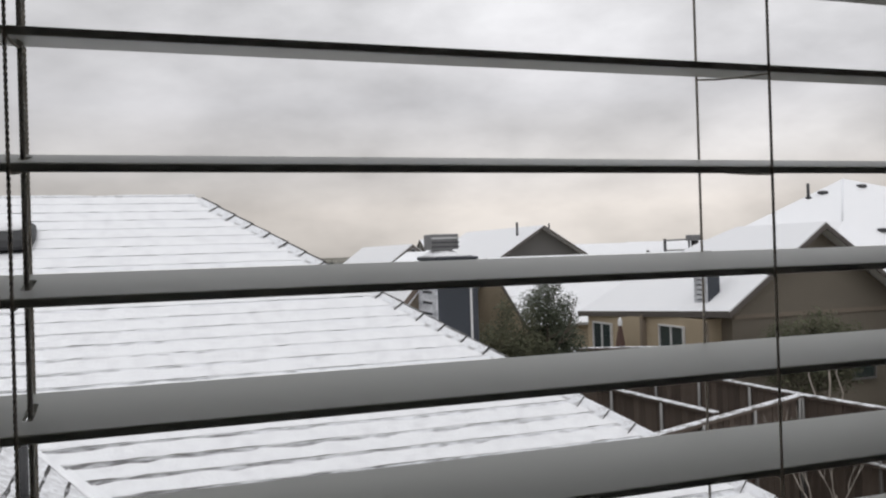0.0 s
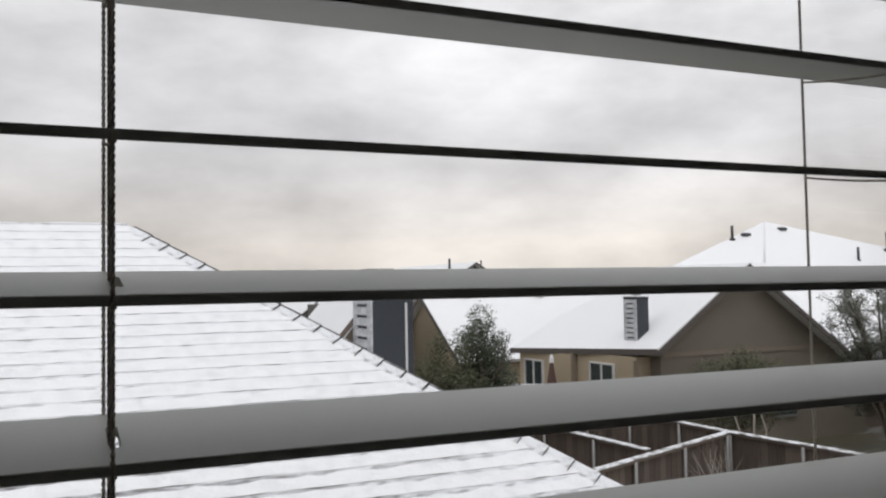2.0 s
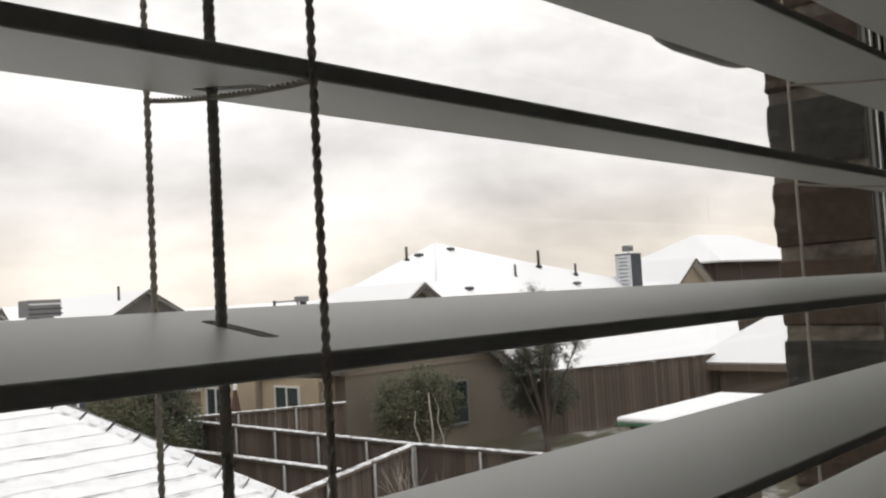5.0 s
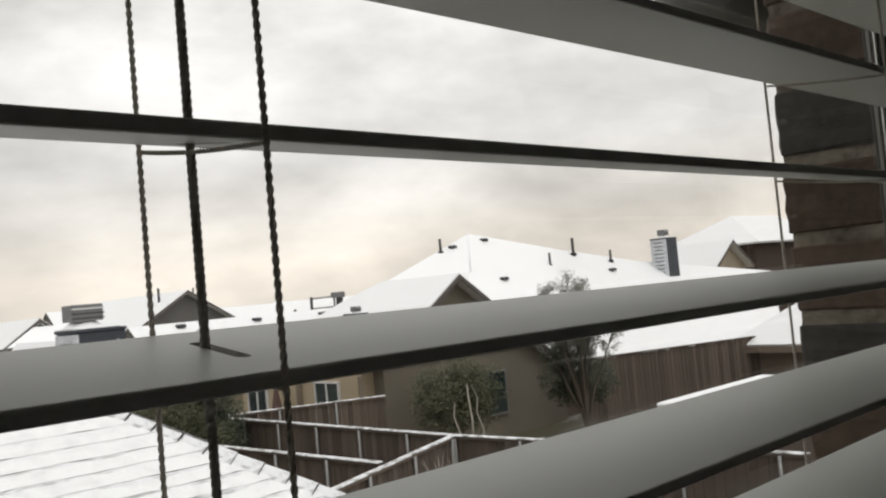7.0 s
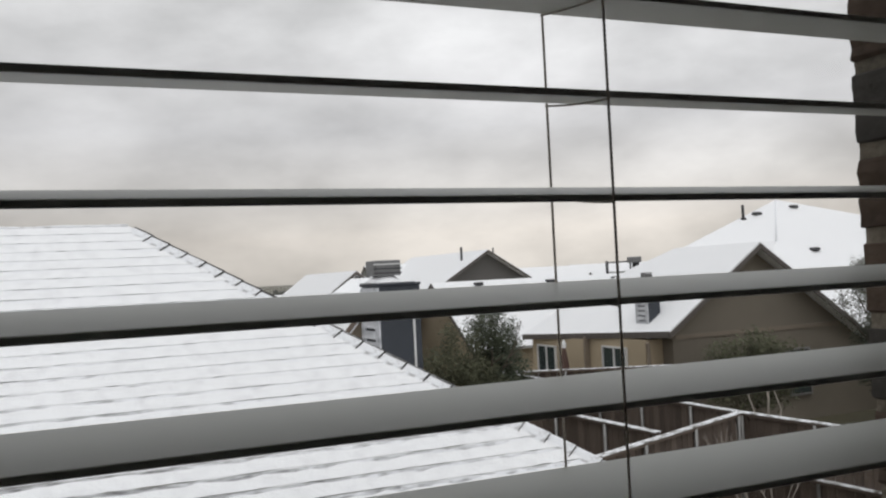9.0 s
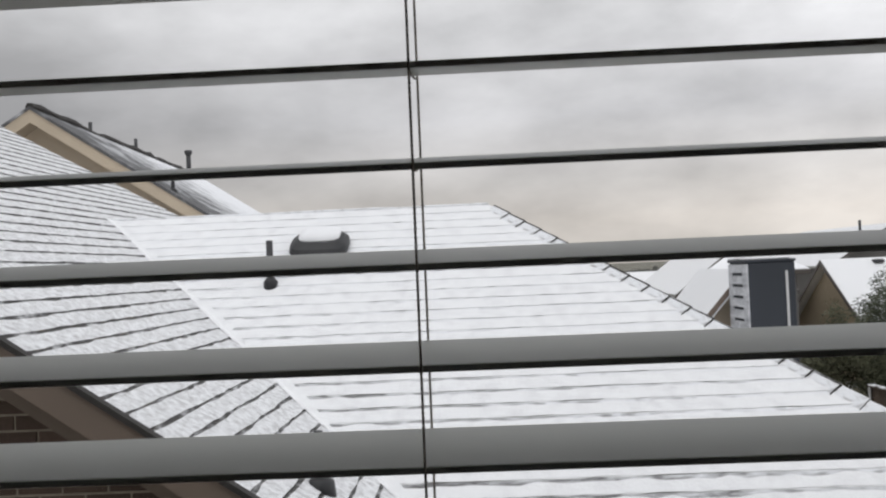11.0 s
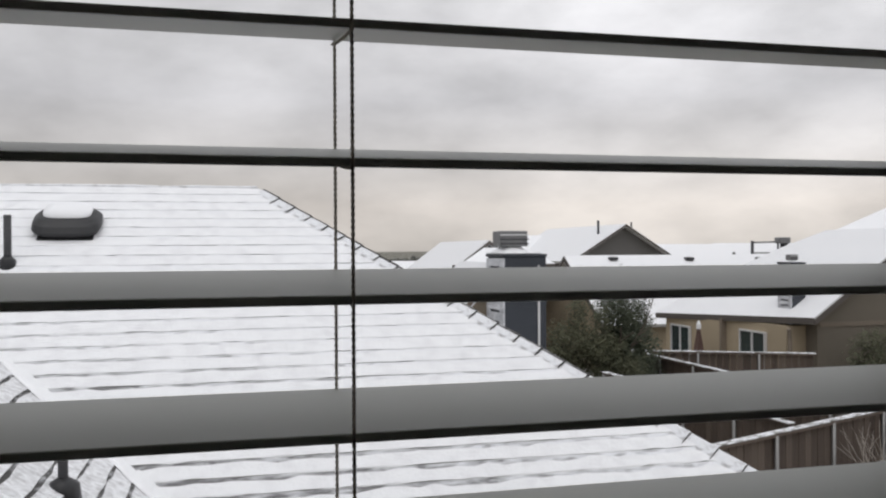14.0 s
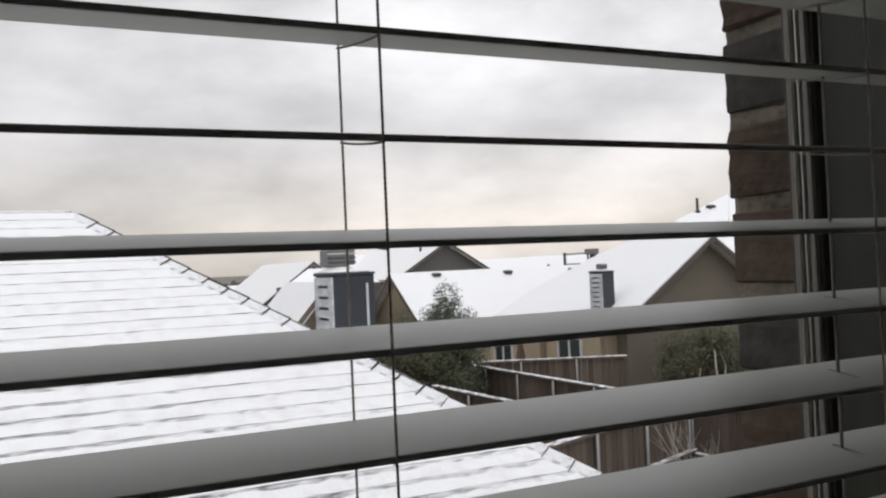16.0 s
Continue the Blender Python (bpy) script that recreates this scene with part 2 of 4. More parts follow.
m = bpy.data.materials.new("window_pane_glass")
m.use_nodes = True
nt = m.node_tree
nt.nodes.clear()
g_out, g_tr, g_gl, g_mix, g_fr, g_half = (nt.nodes.new("ShaderNode" + k) for k in ("OutputMaterial", "BsdfTransparent", "BsdfGlossy", "MixShader", "Fresnel", "Math"))
g_tr.inputs[0].default_value = (0.97, 0.98, 0.975, 1)
g_gl.inputs["Roughness"].default_value = 0.01
g_fr.inputs["IOR"].default_value = 1.3
g_half.operation = "MULTIPLY"
g_half.inputs[1].default_value = 0.10
nt.links.new(g_fr.outputs[0], g_half.inputs[0])
nt.links.new(g_half.outputs[0], g_mix.inputs[0])
nt.links.new(g_tr.outputs[0], g_mix.inputs[1])
nt.links.new(g_gl.outputs[0], g_mix.inputs[2])
nt.links.new(g_mix.outputs[0], g_out.inputs[0])
M_PANE = m

# ---------------------------------------------------------------- mesh helpers


def link(name, bm, material, parent=None, label="", smooth=False):
    me = bpy.data.meshes.new(name)
    bmesh.ops.recalc_face_normals(bm, faces=bm.faces)
    bm.to_mesh(me)
    bm.free()
    for mm in material if isinstance(material, (list, tuple)) else [material]:
        me.materials.append(mm)
    if smooth:
        for p in me.polygons:
            p.use_smooth = True
    ob = new(name, me)
    if parent is not None:
        ob.parent = parent
    if label:
        tagged(ob, label=label)
    return ob


def part(name, bm, material, parent, label="", smooth=False):
    return link(name, bm, material, parent, label, smooth)


def thing(name, label, category, group="", kind="", at=(0, 0, 0)):
    ob = new(name)
    ob.location = at
    ob.empty_display_size = 0.1
    return tagged(ob, label, category, group, kind)


def poly(bm, pts, mi=0):
    f = bm.faces.new([bm.verts.new(p) for p in pts])
    f.material_index = mi
    return f


def box(x0, x1, y0, y1, z0, z1, bevel=0.0, bm=None):
    own = bm is None
    bm = bmesh.new() if own else bm
    r = bmesh.ops.create_cube(bm, size=1.0, matrix=Matrix.LocRotScale(((x0 + x1) / 2, (y0 + y1) / 2, (z0 + z1) / 2), None, (abs(x1 - x0), abs(y1 - y0), abs(z1 - z0))))
    if bevel and own:
        bmesh.ops.bevel(bm, geom=bm.edges[:], offset=bevel, segments=1, affect="EDGES", profile=0.5)
    return bm


def prism(pts, off, bm=None):
    """A polygon pushed along off into a solid."""
    bm = bm or bmesh.new()
    a = [bm.verts.new(p) for p in pts]
    b = [bm.verts.new(Vector(p) + Vector(off)) for p in pts]
    bm.faces.new(a)
    bm.faces.new(b[::-1])
    n = len(a)
    for i in range(n):
        bm.faces.new([a[i], b[i], b[(i + 1) % n], a[(i + 1) % n]])
    return bm


def tube(bm, path, radii, n=8, cap=True):
    """A round tube along a list of points."""
    rings = []
    path = [Vector(p) for p in path]
    for i, p in enumerate(path):
        d = (path[min(i + 1, len(path) - 1)] - path[max(i - 1, 0)]).normalized()
        u = d.cross(Vector((0.3, 0.9, 0.1)) if abs(d.z) > 0.9 else Vector((0, 0, 1))).normalized()
        v = d.cross(u)
        r = radii[i] if isinstance(radii, (list, tuple)) else radii
        rings.append([bm.verts.new(p + (u * math.cos(a) + v * math.sin(a)) * r) for a in (2 * math.pi * k / n for k in range(n))])
    for a, b in zip(rings, rings[1:]):
        for k in range(n):
            bm.faces.new([a[k], a[(k + 1) % n], b[(k + 1) % n], b[k]])
    if cap:
        bm.faces.new(rings[0][::-1])
        bm.faces.new(rings[-1])
    return bm

# ---------------------------------------------------------------- the room and its window
WX, WZ0, WZ1 = 0.40, -0.80, 0.80      # half width, foot and head of the opening
FLOOR, CEIL = -1.53, 1.05
wall = bmesh.new()
for a in ((-1.5, -WX, FLOOR, CEIL), (WX, 1.5, FLOOR, CEIL), (-WX, WX, FLOOR, WZ0), (-WX, WX, WZ1, CEIL)):
    box(a[0], a[1], -0.03, 0.118, a[2], a[3], bm=wall)
tagged(link("wall_north", wall, M_PLASTER), "painted plaster wall round the window", "wall", kind="structure")
for nm, d in (("wall_west", (-1.6, -1.5, -2.4, 0.118, FLOOR, CEIL)), ("wall_east", (1.5, 1.6, -2.4, 0.118, FLOOR, CEIL))):
    tagged(link(nm, box(*d), M_PLASTER), "plain painted plaster room wall", "wall", kind="structure")
tagged(link("wall_south", box(-1.5, 1.5, -2.4, -2.3, FLOOR, CEIL), M_PLASTER), "plain painted plaster room wall", "wall", kind="structure")
tagged(link("floor", box(-1.6, 1.6, -2.4, 0.118, FLOOR - 0.1, FLOOR), M_FLOORING), "plain pale beige carpet floor", "floor", kind="structure")
tagged(link("ceiling", box(-1.6, 1.6, -2.4, 0.15, CEIL, CEIL + 0.1), M_PLASTER), "plain white plaster ceiling", "ceiling", kind="structure")
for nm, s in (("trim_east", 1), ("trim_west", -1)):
    tagged(link(nm, box(s * (WX - 0.006), s * WX, -0.03, 0.117, WZ0, WZ1, 0.001), M_JAMB), "dark jamb lining beside the blind", "jamb", kind="structure")
tagged(link("window_sill", box(-WX - 0.03, WX + 0.03, -0.06, 0.10, WZ0 - 0.02, WZ0, 0.003), M_WHITE), "white painted window sill board", "sill", kind="structure")

tagged(link("wall_lower", box(-1.6, 1.6, -2.4, 0.118, -4.1, FLOOR - 0.1), M_BRICK), "plain brick storey under the room", "wall", kind="structure")
win = thing("window_1", "dark window frame with pale beads and clear pane", "window", kind="structure")
fr = 0.395
for s in (-1, 1):
    # The frame body takes the dark jamb colour, so gaps between beads look dark.
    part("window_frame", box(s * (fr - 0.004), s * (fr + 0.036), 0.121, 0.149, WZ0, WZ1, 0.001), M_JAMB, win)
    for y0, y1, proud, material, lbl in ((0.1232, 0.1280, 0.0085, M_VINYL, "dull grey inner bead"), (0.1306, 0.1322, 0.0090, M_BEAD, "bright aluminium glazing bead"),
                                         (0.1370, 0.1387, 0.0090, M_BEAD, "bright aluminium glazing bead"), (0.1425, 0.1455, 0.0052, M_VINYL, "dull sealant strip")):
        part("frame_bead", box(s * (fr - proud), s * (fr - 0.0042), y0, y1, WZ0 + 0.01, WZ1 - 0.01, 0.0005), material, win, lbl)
part("window_frame", box(-fr, fr, 0.121, 0.149, WZ0, WZ0 + 0.035, 0.002), M_VINYL, win)
part("window_frame", box(-fr, fr, 0.121, 0.149, WZ1 - 0.035, WZ1, 0.002), M_VINYL, win)
pane = part("pane", box(-fr + 0.006, fr - 0.006, 0.1335, 0.1355, WZ0 + 0.03, WZ1 - 0.03), M_PANE, win)
pane.visible_shadow = False

# ---------------------------------------------------------------- the blind
PITCH, DEPTH, RISE, HALF = 0.044, 0.050, 0.0076, 0.388
AX, BX, CX = -0.299, 0.0, 0.2912
LIFT_Y = 0.029
LEAN = {0: 0.019, -1: -0.004, -2: -0.015}   # slats that hang a little off the common tilt, in radians
SLAT_T = 0.00155                # half the thickness of a slat
KS = list(range(-16, 17))
blind = thing("window_blind", "white two-inch slatted blind with slats open, backlit", "blind")


def slat_mesh():
    """A flat slab with softened long edges and two rounded slots for the lift cords."""
    bm = bmesh.new()
    loops = [[(-HALF, 0), (HALF, 0), (HALF, DEPTH), (-HALF, DEPTH)]]
    for cx in (AX, CX):
        r, y0, y1 = 0.0017, 0.0165, 0.0345
        loops.append([(cx + r * math.cos(a), (y1 if k < 7 else y0) + r * math.sin(a)) for k, a in enumerate([math.pi * q / 6 for q in range(7)] + [math.pi + math.pi * q / 6 for q in range(7)])])
    for loop in loops:
        vs = [bm.verts.new((x, y, -SLAT_T)) for x, y in loop]
        for a, b in zip(vs, vs[1:] + vs[:1]):
            bm.edges.new((a, b))
    bmesh.ops.triangle_fill(bm, use_beauty=True, use_dissolve=False, edges=bm.edges[:])
    made = bmesh.ops.extrude_face_region(bm, geom=bm.faces[:])
    bmesh.ops.translate(bm, vec=(0, 0, 2 * SLAT_T), verts=[g for g in made["geom"] if isinstance(g, bmesh.types.BMVert)])
    bmesh.ops.bevel(bm, geom=[e for e in bm.edges if all(v.co.y < 1e-6 for v in e.verts) or all(v.co.y > DEPTH - 1e-6 for v in e.verts)], offset=0.0005, segments=2, affect="EDGES", profile=0.5)
    for v in bm.verts:
        v.co.z += v.co.y / DEPTH * RISE
    return bm


first = part("slat", slat_mesh(), M_SLAT, blind)
first.location = (0, 0, KS[0] * PITCH)
for k in KS[1:]:
    s = new("slat", first.data)
    s.parent, s.location = blind, (random.uniform(-0.0015, 0.0015), 0, k * PITCH + random.uniform(-0.0003, 0.0003))
    s.rotation_euler.x = LEAN.get(k, random.uniform(-0.006, 0.006))


def twisted(bm, p0, p1, r=0.00043, off=0.00031, turn=0.0042, sag=0.0):
    """Two strands wound round each other."""
    p0, p1 = Vector(p0), Vector(p1)
    d = (p1 - p0)
    length = d.length
    d.normalize()
    u = d.cross(Vector((1, 0, 0)) if abs(d.x) < 0.9 else Vector((0, 1, 0))).normalized()
    v = d.cross(u)
    steps = max(6, int(length / turn * 7))
    for ph in (0, math.pi):
        pts = []
        for i in range(steps + 1):
            a, f = ph + 2 * math.pi * i / 7, i / steps
            pts.append(p0 + d * (length * f) + (u * math.cos(a) + v * math.sin(a)) * off + Vector((0, 0, -4 * sag * f * (1 - f))))
        tube(bm, pts, r, 5, False)
    return bm


TOP, BOT = KS[-1] * PITCH + 0.03, KS[0] * PITCH - 0.03
for lx, dx, bx in ((AX, -0.0010, -0.0009), (BX, -0.0004, 0.0004), (CX, 0.0, -0.0012)):
    part("ladder_cord", twisted(bmesh.new(), (lx + dx, -0.0013, BOT), (lx + dx, -0.0013, TOP)), M_CORD, blind, "thin twisted cord", True)
    part("ladder_cord", twisted(bmesh.new(), (lx + bx, DEPTH + 0.0013, BOT + RISE), (lx + bx, DEPTH + 0.0013, TOP)), M_CORD, blind, "thin twisted cord", True)
rung = None
for lx in (AX, BX, CX):
    for k in KS:
        if rung is None:
            rung = part("rung", twisted(bmesh.new(), (-0.0004, -0.0010, -0.0020), (-0.0006, DEPTH + 0.001, RISE - 0.0022), 0.0003, 0.0003, 0.0028, 0.0008), M_CORD, blind)
            rb = rung
        else:
            rb = new("rung", rung.data)
            rb.parent = blind
        rb.location = (lx, 0, k * PITCH)
for lx in (AX, CX):
    bm = twisted(bmesh.new(), (lx, LIFT_Y, BOT), (lx, LIFT_Y, TOP), 0.00086, 0.00024, 0.0036)
    part("lift_cord", bm, M_LIFT, blind, "thicker woven lift cord", True)
part("headrail", box(-HALF, HALF, -0.004, 0.056, TOP, TOP + 0.045, 0.002), M_SLAT, blind)
part("bottom_rail", box(-HALF, HALF, -0.001, 0.051, BOT - 0.012, BOT + 0.004, 0.003), M_SLAT, blind)

# ---------------------------------------------------------------- brick beside the window, outside
COURSE, JOINT0 = 0.0745, 0.1365


def jittered_brick(lx, ly, lz, seed, rough=0.0011):
    rnd = random.Random(seed)
    bm = box(-lx / 2, lx / 2, -ly / 2, ly / 2, -lz / 2, lz / 2)
    bmesh.ops.subdivide_edges(bm, edges=[e for e in bm.edges if abs((e.verts[0].co - e.verts[1].co).z) > lz * 0.5], cuts=4)
    bmesh.ops.bevel(bm, geom=[e for e in bm.edges if e.calc_face_angle(0) > 1.0], offset=0.0025, segments=1, affect="EDGES")
    for v in bm.verts:
        v.co += Vector([rnd.uniform(-rough, rough) for _ in range(3)])
    return bm


for s, nm in ((1, "brick_reveal_east"), (-1, "brick_reveal_west")):
    core = bmesh.new()
    rnd = random.Random(21 + s)
    ys_ = [0.1505 + 0.0078 * k for k in range(13)]
    zs_ = [-0.80 + 0.005 * k for k in range(321)]
    grid = [[core.verts.new((s * (0.4333 + max(-0.0007, min(0.0007, rnd.gauss(0, 0.0005)))), y, z)) for y in ys_] for z in zs_]
    for row in grid:
        row[-1].co.y = 0.2484 + rnd.uniform(-0.0012, 0.0010)
        row.append(core.verts.new((s * 0.66, 0.2465, row[-1].co.z)))
    for a, b in zip(grid, grid[1:]):
        for k in range(len(a) - 1):
            core.faces.new([a[k], a[k + 1], b[k + 1], b[k]])
    box(s * 0.438, s * 0.66, 0.151, 0.244, -0.80, 0.80, bm=core)
    rev = tagged(link(nm, core, M_MORTAR_D), "brown brick window reveal with sandy mortar joints", "brick wall", kind="structure")
    kinds = {}
    for i in range(22):
        dark = i in (1, 4, 6, 9, 12, 15, 18, 20)
        shapes = kinds.setdefault(dark, [])
        if len(shapes) < 5:
            ob = part("brick", jittered_brick(0.215, 0.099, COURSE - 0.0125, i + 3, 0.0013), M_BRICK_D if dark else M_BRICK_R, rev)
            shapes.append(ob.data)
        else:
            ob = new("brick", shapes[i % 5])
            ob.parent = rev
        ob.location = (s * (0.5375 + 0.0008 * math.sin(i * 5.1)), 0.2015, JOINT0 + COURSE * (i - 12.5))

# rounded lamp on the outer face of the wall
lamp = thing("wall_lamp", "rounded grey outdoor lamp on the brick wall", "lamp")
bm = bmesh.new()
box(0.92, 1.30, 0.48, 0.72, 0.372, 0.62, bm=bm)
bmesh.ops.bevel(bm, geom=bm.edges[:], offset=0.10, segments=6, affect="EDGES", profile=0.5)
part("housing", bm, M_LAMP, lamp, "", True)
part("bracket", tube(bmesh.new(), [(1.0, 0.25, 0.50), (1.0, 0.42, 0.52), (0.98, 0.55, 0.50)], 0.02, 10), M_LAMP, lamp, "", True)
tagged(link("wall_outer", box(0.66, 3.2, 0.12, 0.25, -4.1, 2.0), M_BRICK), "brown brick outer wall of the house", "brick wall", kind="structure")

# ---------------------------------------------------------------- own roof, snow on shingles
PT = 0.667
RY, RZ = 7.306, 0.519           # main ridge
HIPX, VAL = 7.506, 4.10         # x + y along the hip and along the valley
EAVE = -1.95
STEP = 0.1074                   # one course of shingles, in plan
MAIN0, LEFT0 = RY - 35 * STEP, 0.529   # lowest course of the front slope and of the left slope


def zmain(y):
    return RZ + PT * (y - RY)


def zleft(x):
    return -1.619 - PT * x


house = thing("snowy_house_wing", "lower wing of the house with snow-covered shingle roof", "house")


def courses(bm, n, step, ends, place, bare, cut=0.22, low=1.0, riser=1):
    """Overlapping shingle courses; each lower edge stands proud above a strip (bare wide) of bare shingle with
    painted-in shade. ends(s) gives the span at s along the slope.
    """
    rnd = random.Random(5)
    for i in range(n):
        s0, s1 = i * step, (i + 1) * step
        a0, b0 = ends(s0)
        a1, b1 = ends(s1)
        m_ = max(2, int((b0 - a0) / cut))
        rows = []
        strip = bare * (low + (1 - low) * min(1, i / (0.45 * n)))
        for f, lift in ((0, 0.0), (0, 0.0050), (1 - strip / step, 0.0015), (1, 0.0)):
            row = []
            for j in range(m_ + 1):
                u = j / m_
                s = s0 + f * (s1 - s0) + (rnd.uniform(-0.005, 0.005) if 0 < j < m_ and f == 0 else rnd.uniform(-0.45, 0.55) * strip if 0 < f < 1 else 0)
                a, b = a0 + (a1 - a0) * f, b0 + (b1 - b0) * f
                row.append(bm.verts.new(place(a + (b - a) * u, s, lift + (rnd.uniform(0, 0.003) if lift > 0.004 else 0))))
            rows.append(row)
        for k in range(3):
            for j in range(m_):
                fc = bm.faces.new([rows[k][j], rows[k][j + 1], rows[k + 1][j + 1], rows[k + 1][j]])
                fc.material_index = (riser, 0, 1)[k]
    return bm


def main_place(u, s, lift):
    y = MAIN0 + s
    return (u, y, zmain(y) + lift)


def main_ends(s):
    y = MAIN0 + s
    return (VAL - y, HIPX - y)


part("roof_front", courses(bmesh.new(), 35, STEP, main_ends, main_place, 0.017, 0.09, low=2.4, riser=0), [M_ROOF, M_LINE], house, "snow over rows of dark shingles")
bm = bmesh.new()
E0 = (EAVE - RZ) / PT + RY
xr = HIPX - RY
poly(bm, [(xr, RY, RZ), (HIPX - E0, E0, EAVE), (HIPX - E0, RY + 3.7, EAVE)])
poly(bm, [(xr, RY, RZ), (HIPX - E0, RY + 3.7, EAVE), (-3.2, RY + 3.7, EAVE), (-3.2, RY, RZ)])
part("roof_back", bm, M_SNOW, house)
part("eave_board", box(VAL - E0, HIPX - E0, E0 + 0.01, E0 + 0.04, EAVE - 0.2, EAVE - 0.012), M_FASCIA, house)
part("wall", box(VAL - E0 + 0.3, HIPX - E0 - 0.4, E0 + 0.4, RY + 3.2, -4.1, EAVE - 0.02), M_TAUPE, house)

# hip and ridge cap shingles


def cap_mesh(seed, crest, tick):
    """A folded cap shingle under snow: the near side runs into the snow of the slope, its lower edge shows as a dark tick, the crest and far side may lie bare."""
    rnd = random.Random(seed)
    bm = bmesh.new()
    drop = 0.60

    def at(x, y, lift=0.0):
        return (x, y, 0.008 - drop * abs(y) + lift)

    w = rnd.uniform(0.010, 0.018)
    poly(bm, [at(0, w, 0.010), at(0.2, w, 0.003), at(0.2, 0.115, -0.004), at(0, 0.115, 0.0)], 0)
    poly(bm, [at(0, 0, 0.010), at(0.2, 0, 0.003), at(0.2, w, 0.003), at(0, w, 0.010)], 2 if crest else 0)
    poly(bm, [at(0, 0, 0.010), at(0, -0.12, 0.006), at(0.2, -0.12, 0.0), at(0.2, 0, 0.003)], 1)
    end, k = 0.115 * tick, 3
    for n in range(k):
        ya, yb = w * 0.5 + (end - w * 0.5) * n / k, w * 0.5 + (end - w * 0.5) * (n + 1) / k
        thick = 1.0 if crest else 0.55
        da, db = thick * rnd.uniform(0.007, 0.015) * (1.1 - 0.7 * n / k), thick * rnd.uniform(0.007, 0.015) * (1.1 - 0.7 * (n + 1) / k)
        poly(bm, [at(-da, ya, 0.007), at(-db, yb, 0.006), at(0.003, yb, 0.012), at(0.003, ya, 0.012)], 1)
    poly(bm, [at(0, 0, 0.010), at(0, 0.115, 0.0), at(0, 0.115, -0.012), at(0, 0, -0.006)], 0)
    return bm


hip0, hip1 = Vector((HIPX - E0, E0, EAVE)), Vector((xr, RY, RZ))
hd = (hip1 - hip0).normalized()
cap_turn = Matrix((hd, Vector((0, 0, 1)).cross(hd).normalized(), hd.cross(Vector((0, 0, 1)).cross(hd).normalized()))).transposed().to_4x4()
caps = {}
n_caps = int((hip1 - hip0).length / 0.19)
for i in range(n_caps):
    upper = 0 if i < 0.42 * n_caps else 1 if i < 0.70 * n_caps else 2
    shapes = caps.setdefault(upper, [])
    if len(shapes) < 6:
        cp = part("cap_shingle", cap_mesh(40 + i, upper, random.uniform(0.55, 1.0)), [M_CAP, M_CAPEDGE if upper else M_RIDGE, M_RIDGE if upper == 1 else M_CAPEDGE], house)
        shapes.append(cp.data)
    else:
        cp = new("cap_shingle", shapes[random.randrange(6)])
        cp.parent = house
    cp.matrix_basis = Matrix.Translation(hip0 + hd * (0.19 * i) + Vector((0, 0, 0.008))) @ cap_turn @ pose(0, random.uniform(-0.003, 0.003), 0, 0, 0, random.uniform(-2.5, 2.5))
part("ridge_snow", tube(bmesh.new(), [(-3.3 + 0.25 * i, RY, RZ - 0.006 + random.uniform(-0.005, 0.005)) for i in range(15)], 0.016, 8), M_CAP, house, "", True)

# left roof: slopes down to the east, gable towards the window
RAKE = 3.30
LRX, LRZ = -6.0, zleft(-6.0)


def left_place(u, s, lift):
    x = LEFT0 - s
    return (x, u, zleft(x) + lift)


def left_ends(s):
    x = LEFT0 - s
    return (RAKE, max(VAL - x, RAKE + 0.05) if x > -3.2 else 13.7 + x)


part("roof_left", courses(bmesh.new(), 61, (LEFT0 - LRX) / 61, left_ends, left_place, 0.014, 0.10), [M_ROOF_L, M_LINE_L], house, "thin patchy snow over rows of dark shingles")
bm = bmesh.new()
poly(bm, [(LRX, RAKE, LRZ), (LRX, 7.7, LRZ), (LRX - 5, 12.7, LRZ - 5 * PT), (LRX - 5, RAKE, LRZ - 5 * PT)])
poly(bm, [(LRX, 7.7, LRZ), (-2.0, 11.7, zleft(-2.0)), (LRX - 5, 12.7, LRZ - 5 * PT)])
part("roof_far", bm, M_SNOW, house)
vt = prism([(-6.0, 0, LRZ + 0.01), (0.5, 0, zleft(0.5) + 0.01), (0.5, 0, zleft(0.5) - 0.02), (-6.0, 0, LRZ - 0.02)], (0, 0.05, 0))
for v in vt.verts:
    v.co.y += RAKE - 0.012
part("drip_edge", vt, M_CAPEDGE, house)
for nm, y0, y1, a, b in (("rake_board", RAKE + 0.004, RAKE + 0.03, -0.022, -0.19), ("frieze_board", RAKE + 0.22, RAKE + 0.25, -0.10, -0.36)):
    bm = prism([(-6.0, y0, LRZ + a), (0.5, y0, zleft(0.5) + a), (0.5, y0, zleft(0.5) + b), (-6.0, y0, LRZ + b)], (0, y1 - y0, 0))
    part(nm, bm, M_FASCIA, house)
bm = prism([(-6.0, RAKE + 0.03, LRZ - 0.15), (0.5, RAKE + 0.03, zleft(0.5) - 0.15), (0.5, RAKE + 0.25, zleft(0.5) - 0.15), (-6.0, RAKE + 0.25, LRZ - 0.15)], (0, 0, 0.02))
part("soffit", bm, M_FASCIA, house)
WY = RAKE + 0.27
bm = prism([(-6.0, WY, LRZ - 0.1), (0.1, WY, zleft(0.1) - 0.1), (0.1, WY, -4.1), (-6.0, WY, -4.1)], (0, 0.1, 0))
gable_wall = part("gable_wall", bm, M_MORTAR, house, "brown brick gable wall with pale joints")

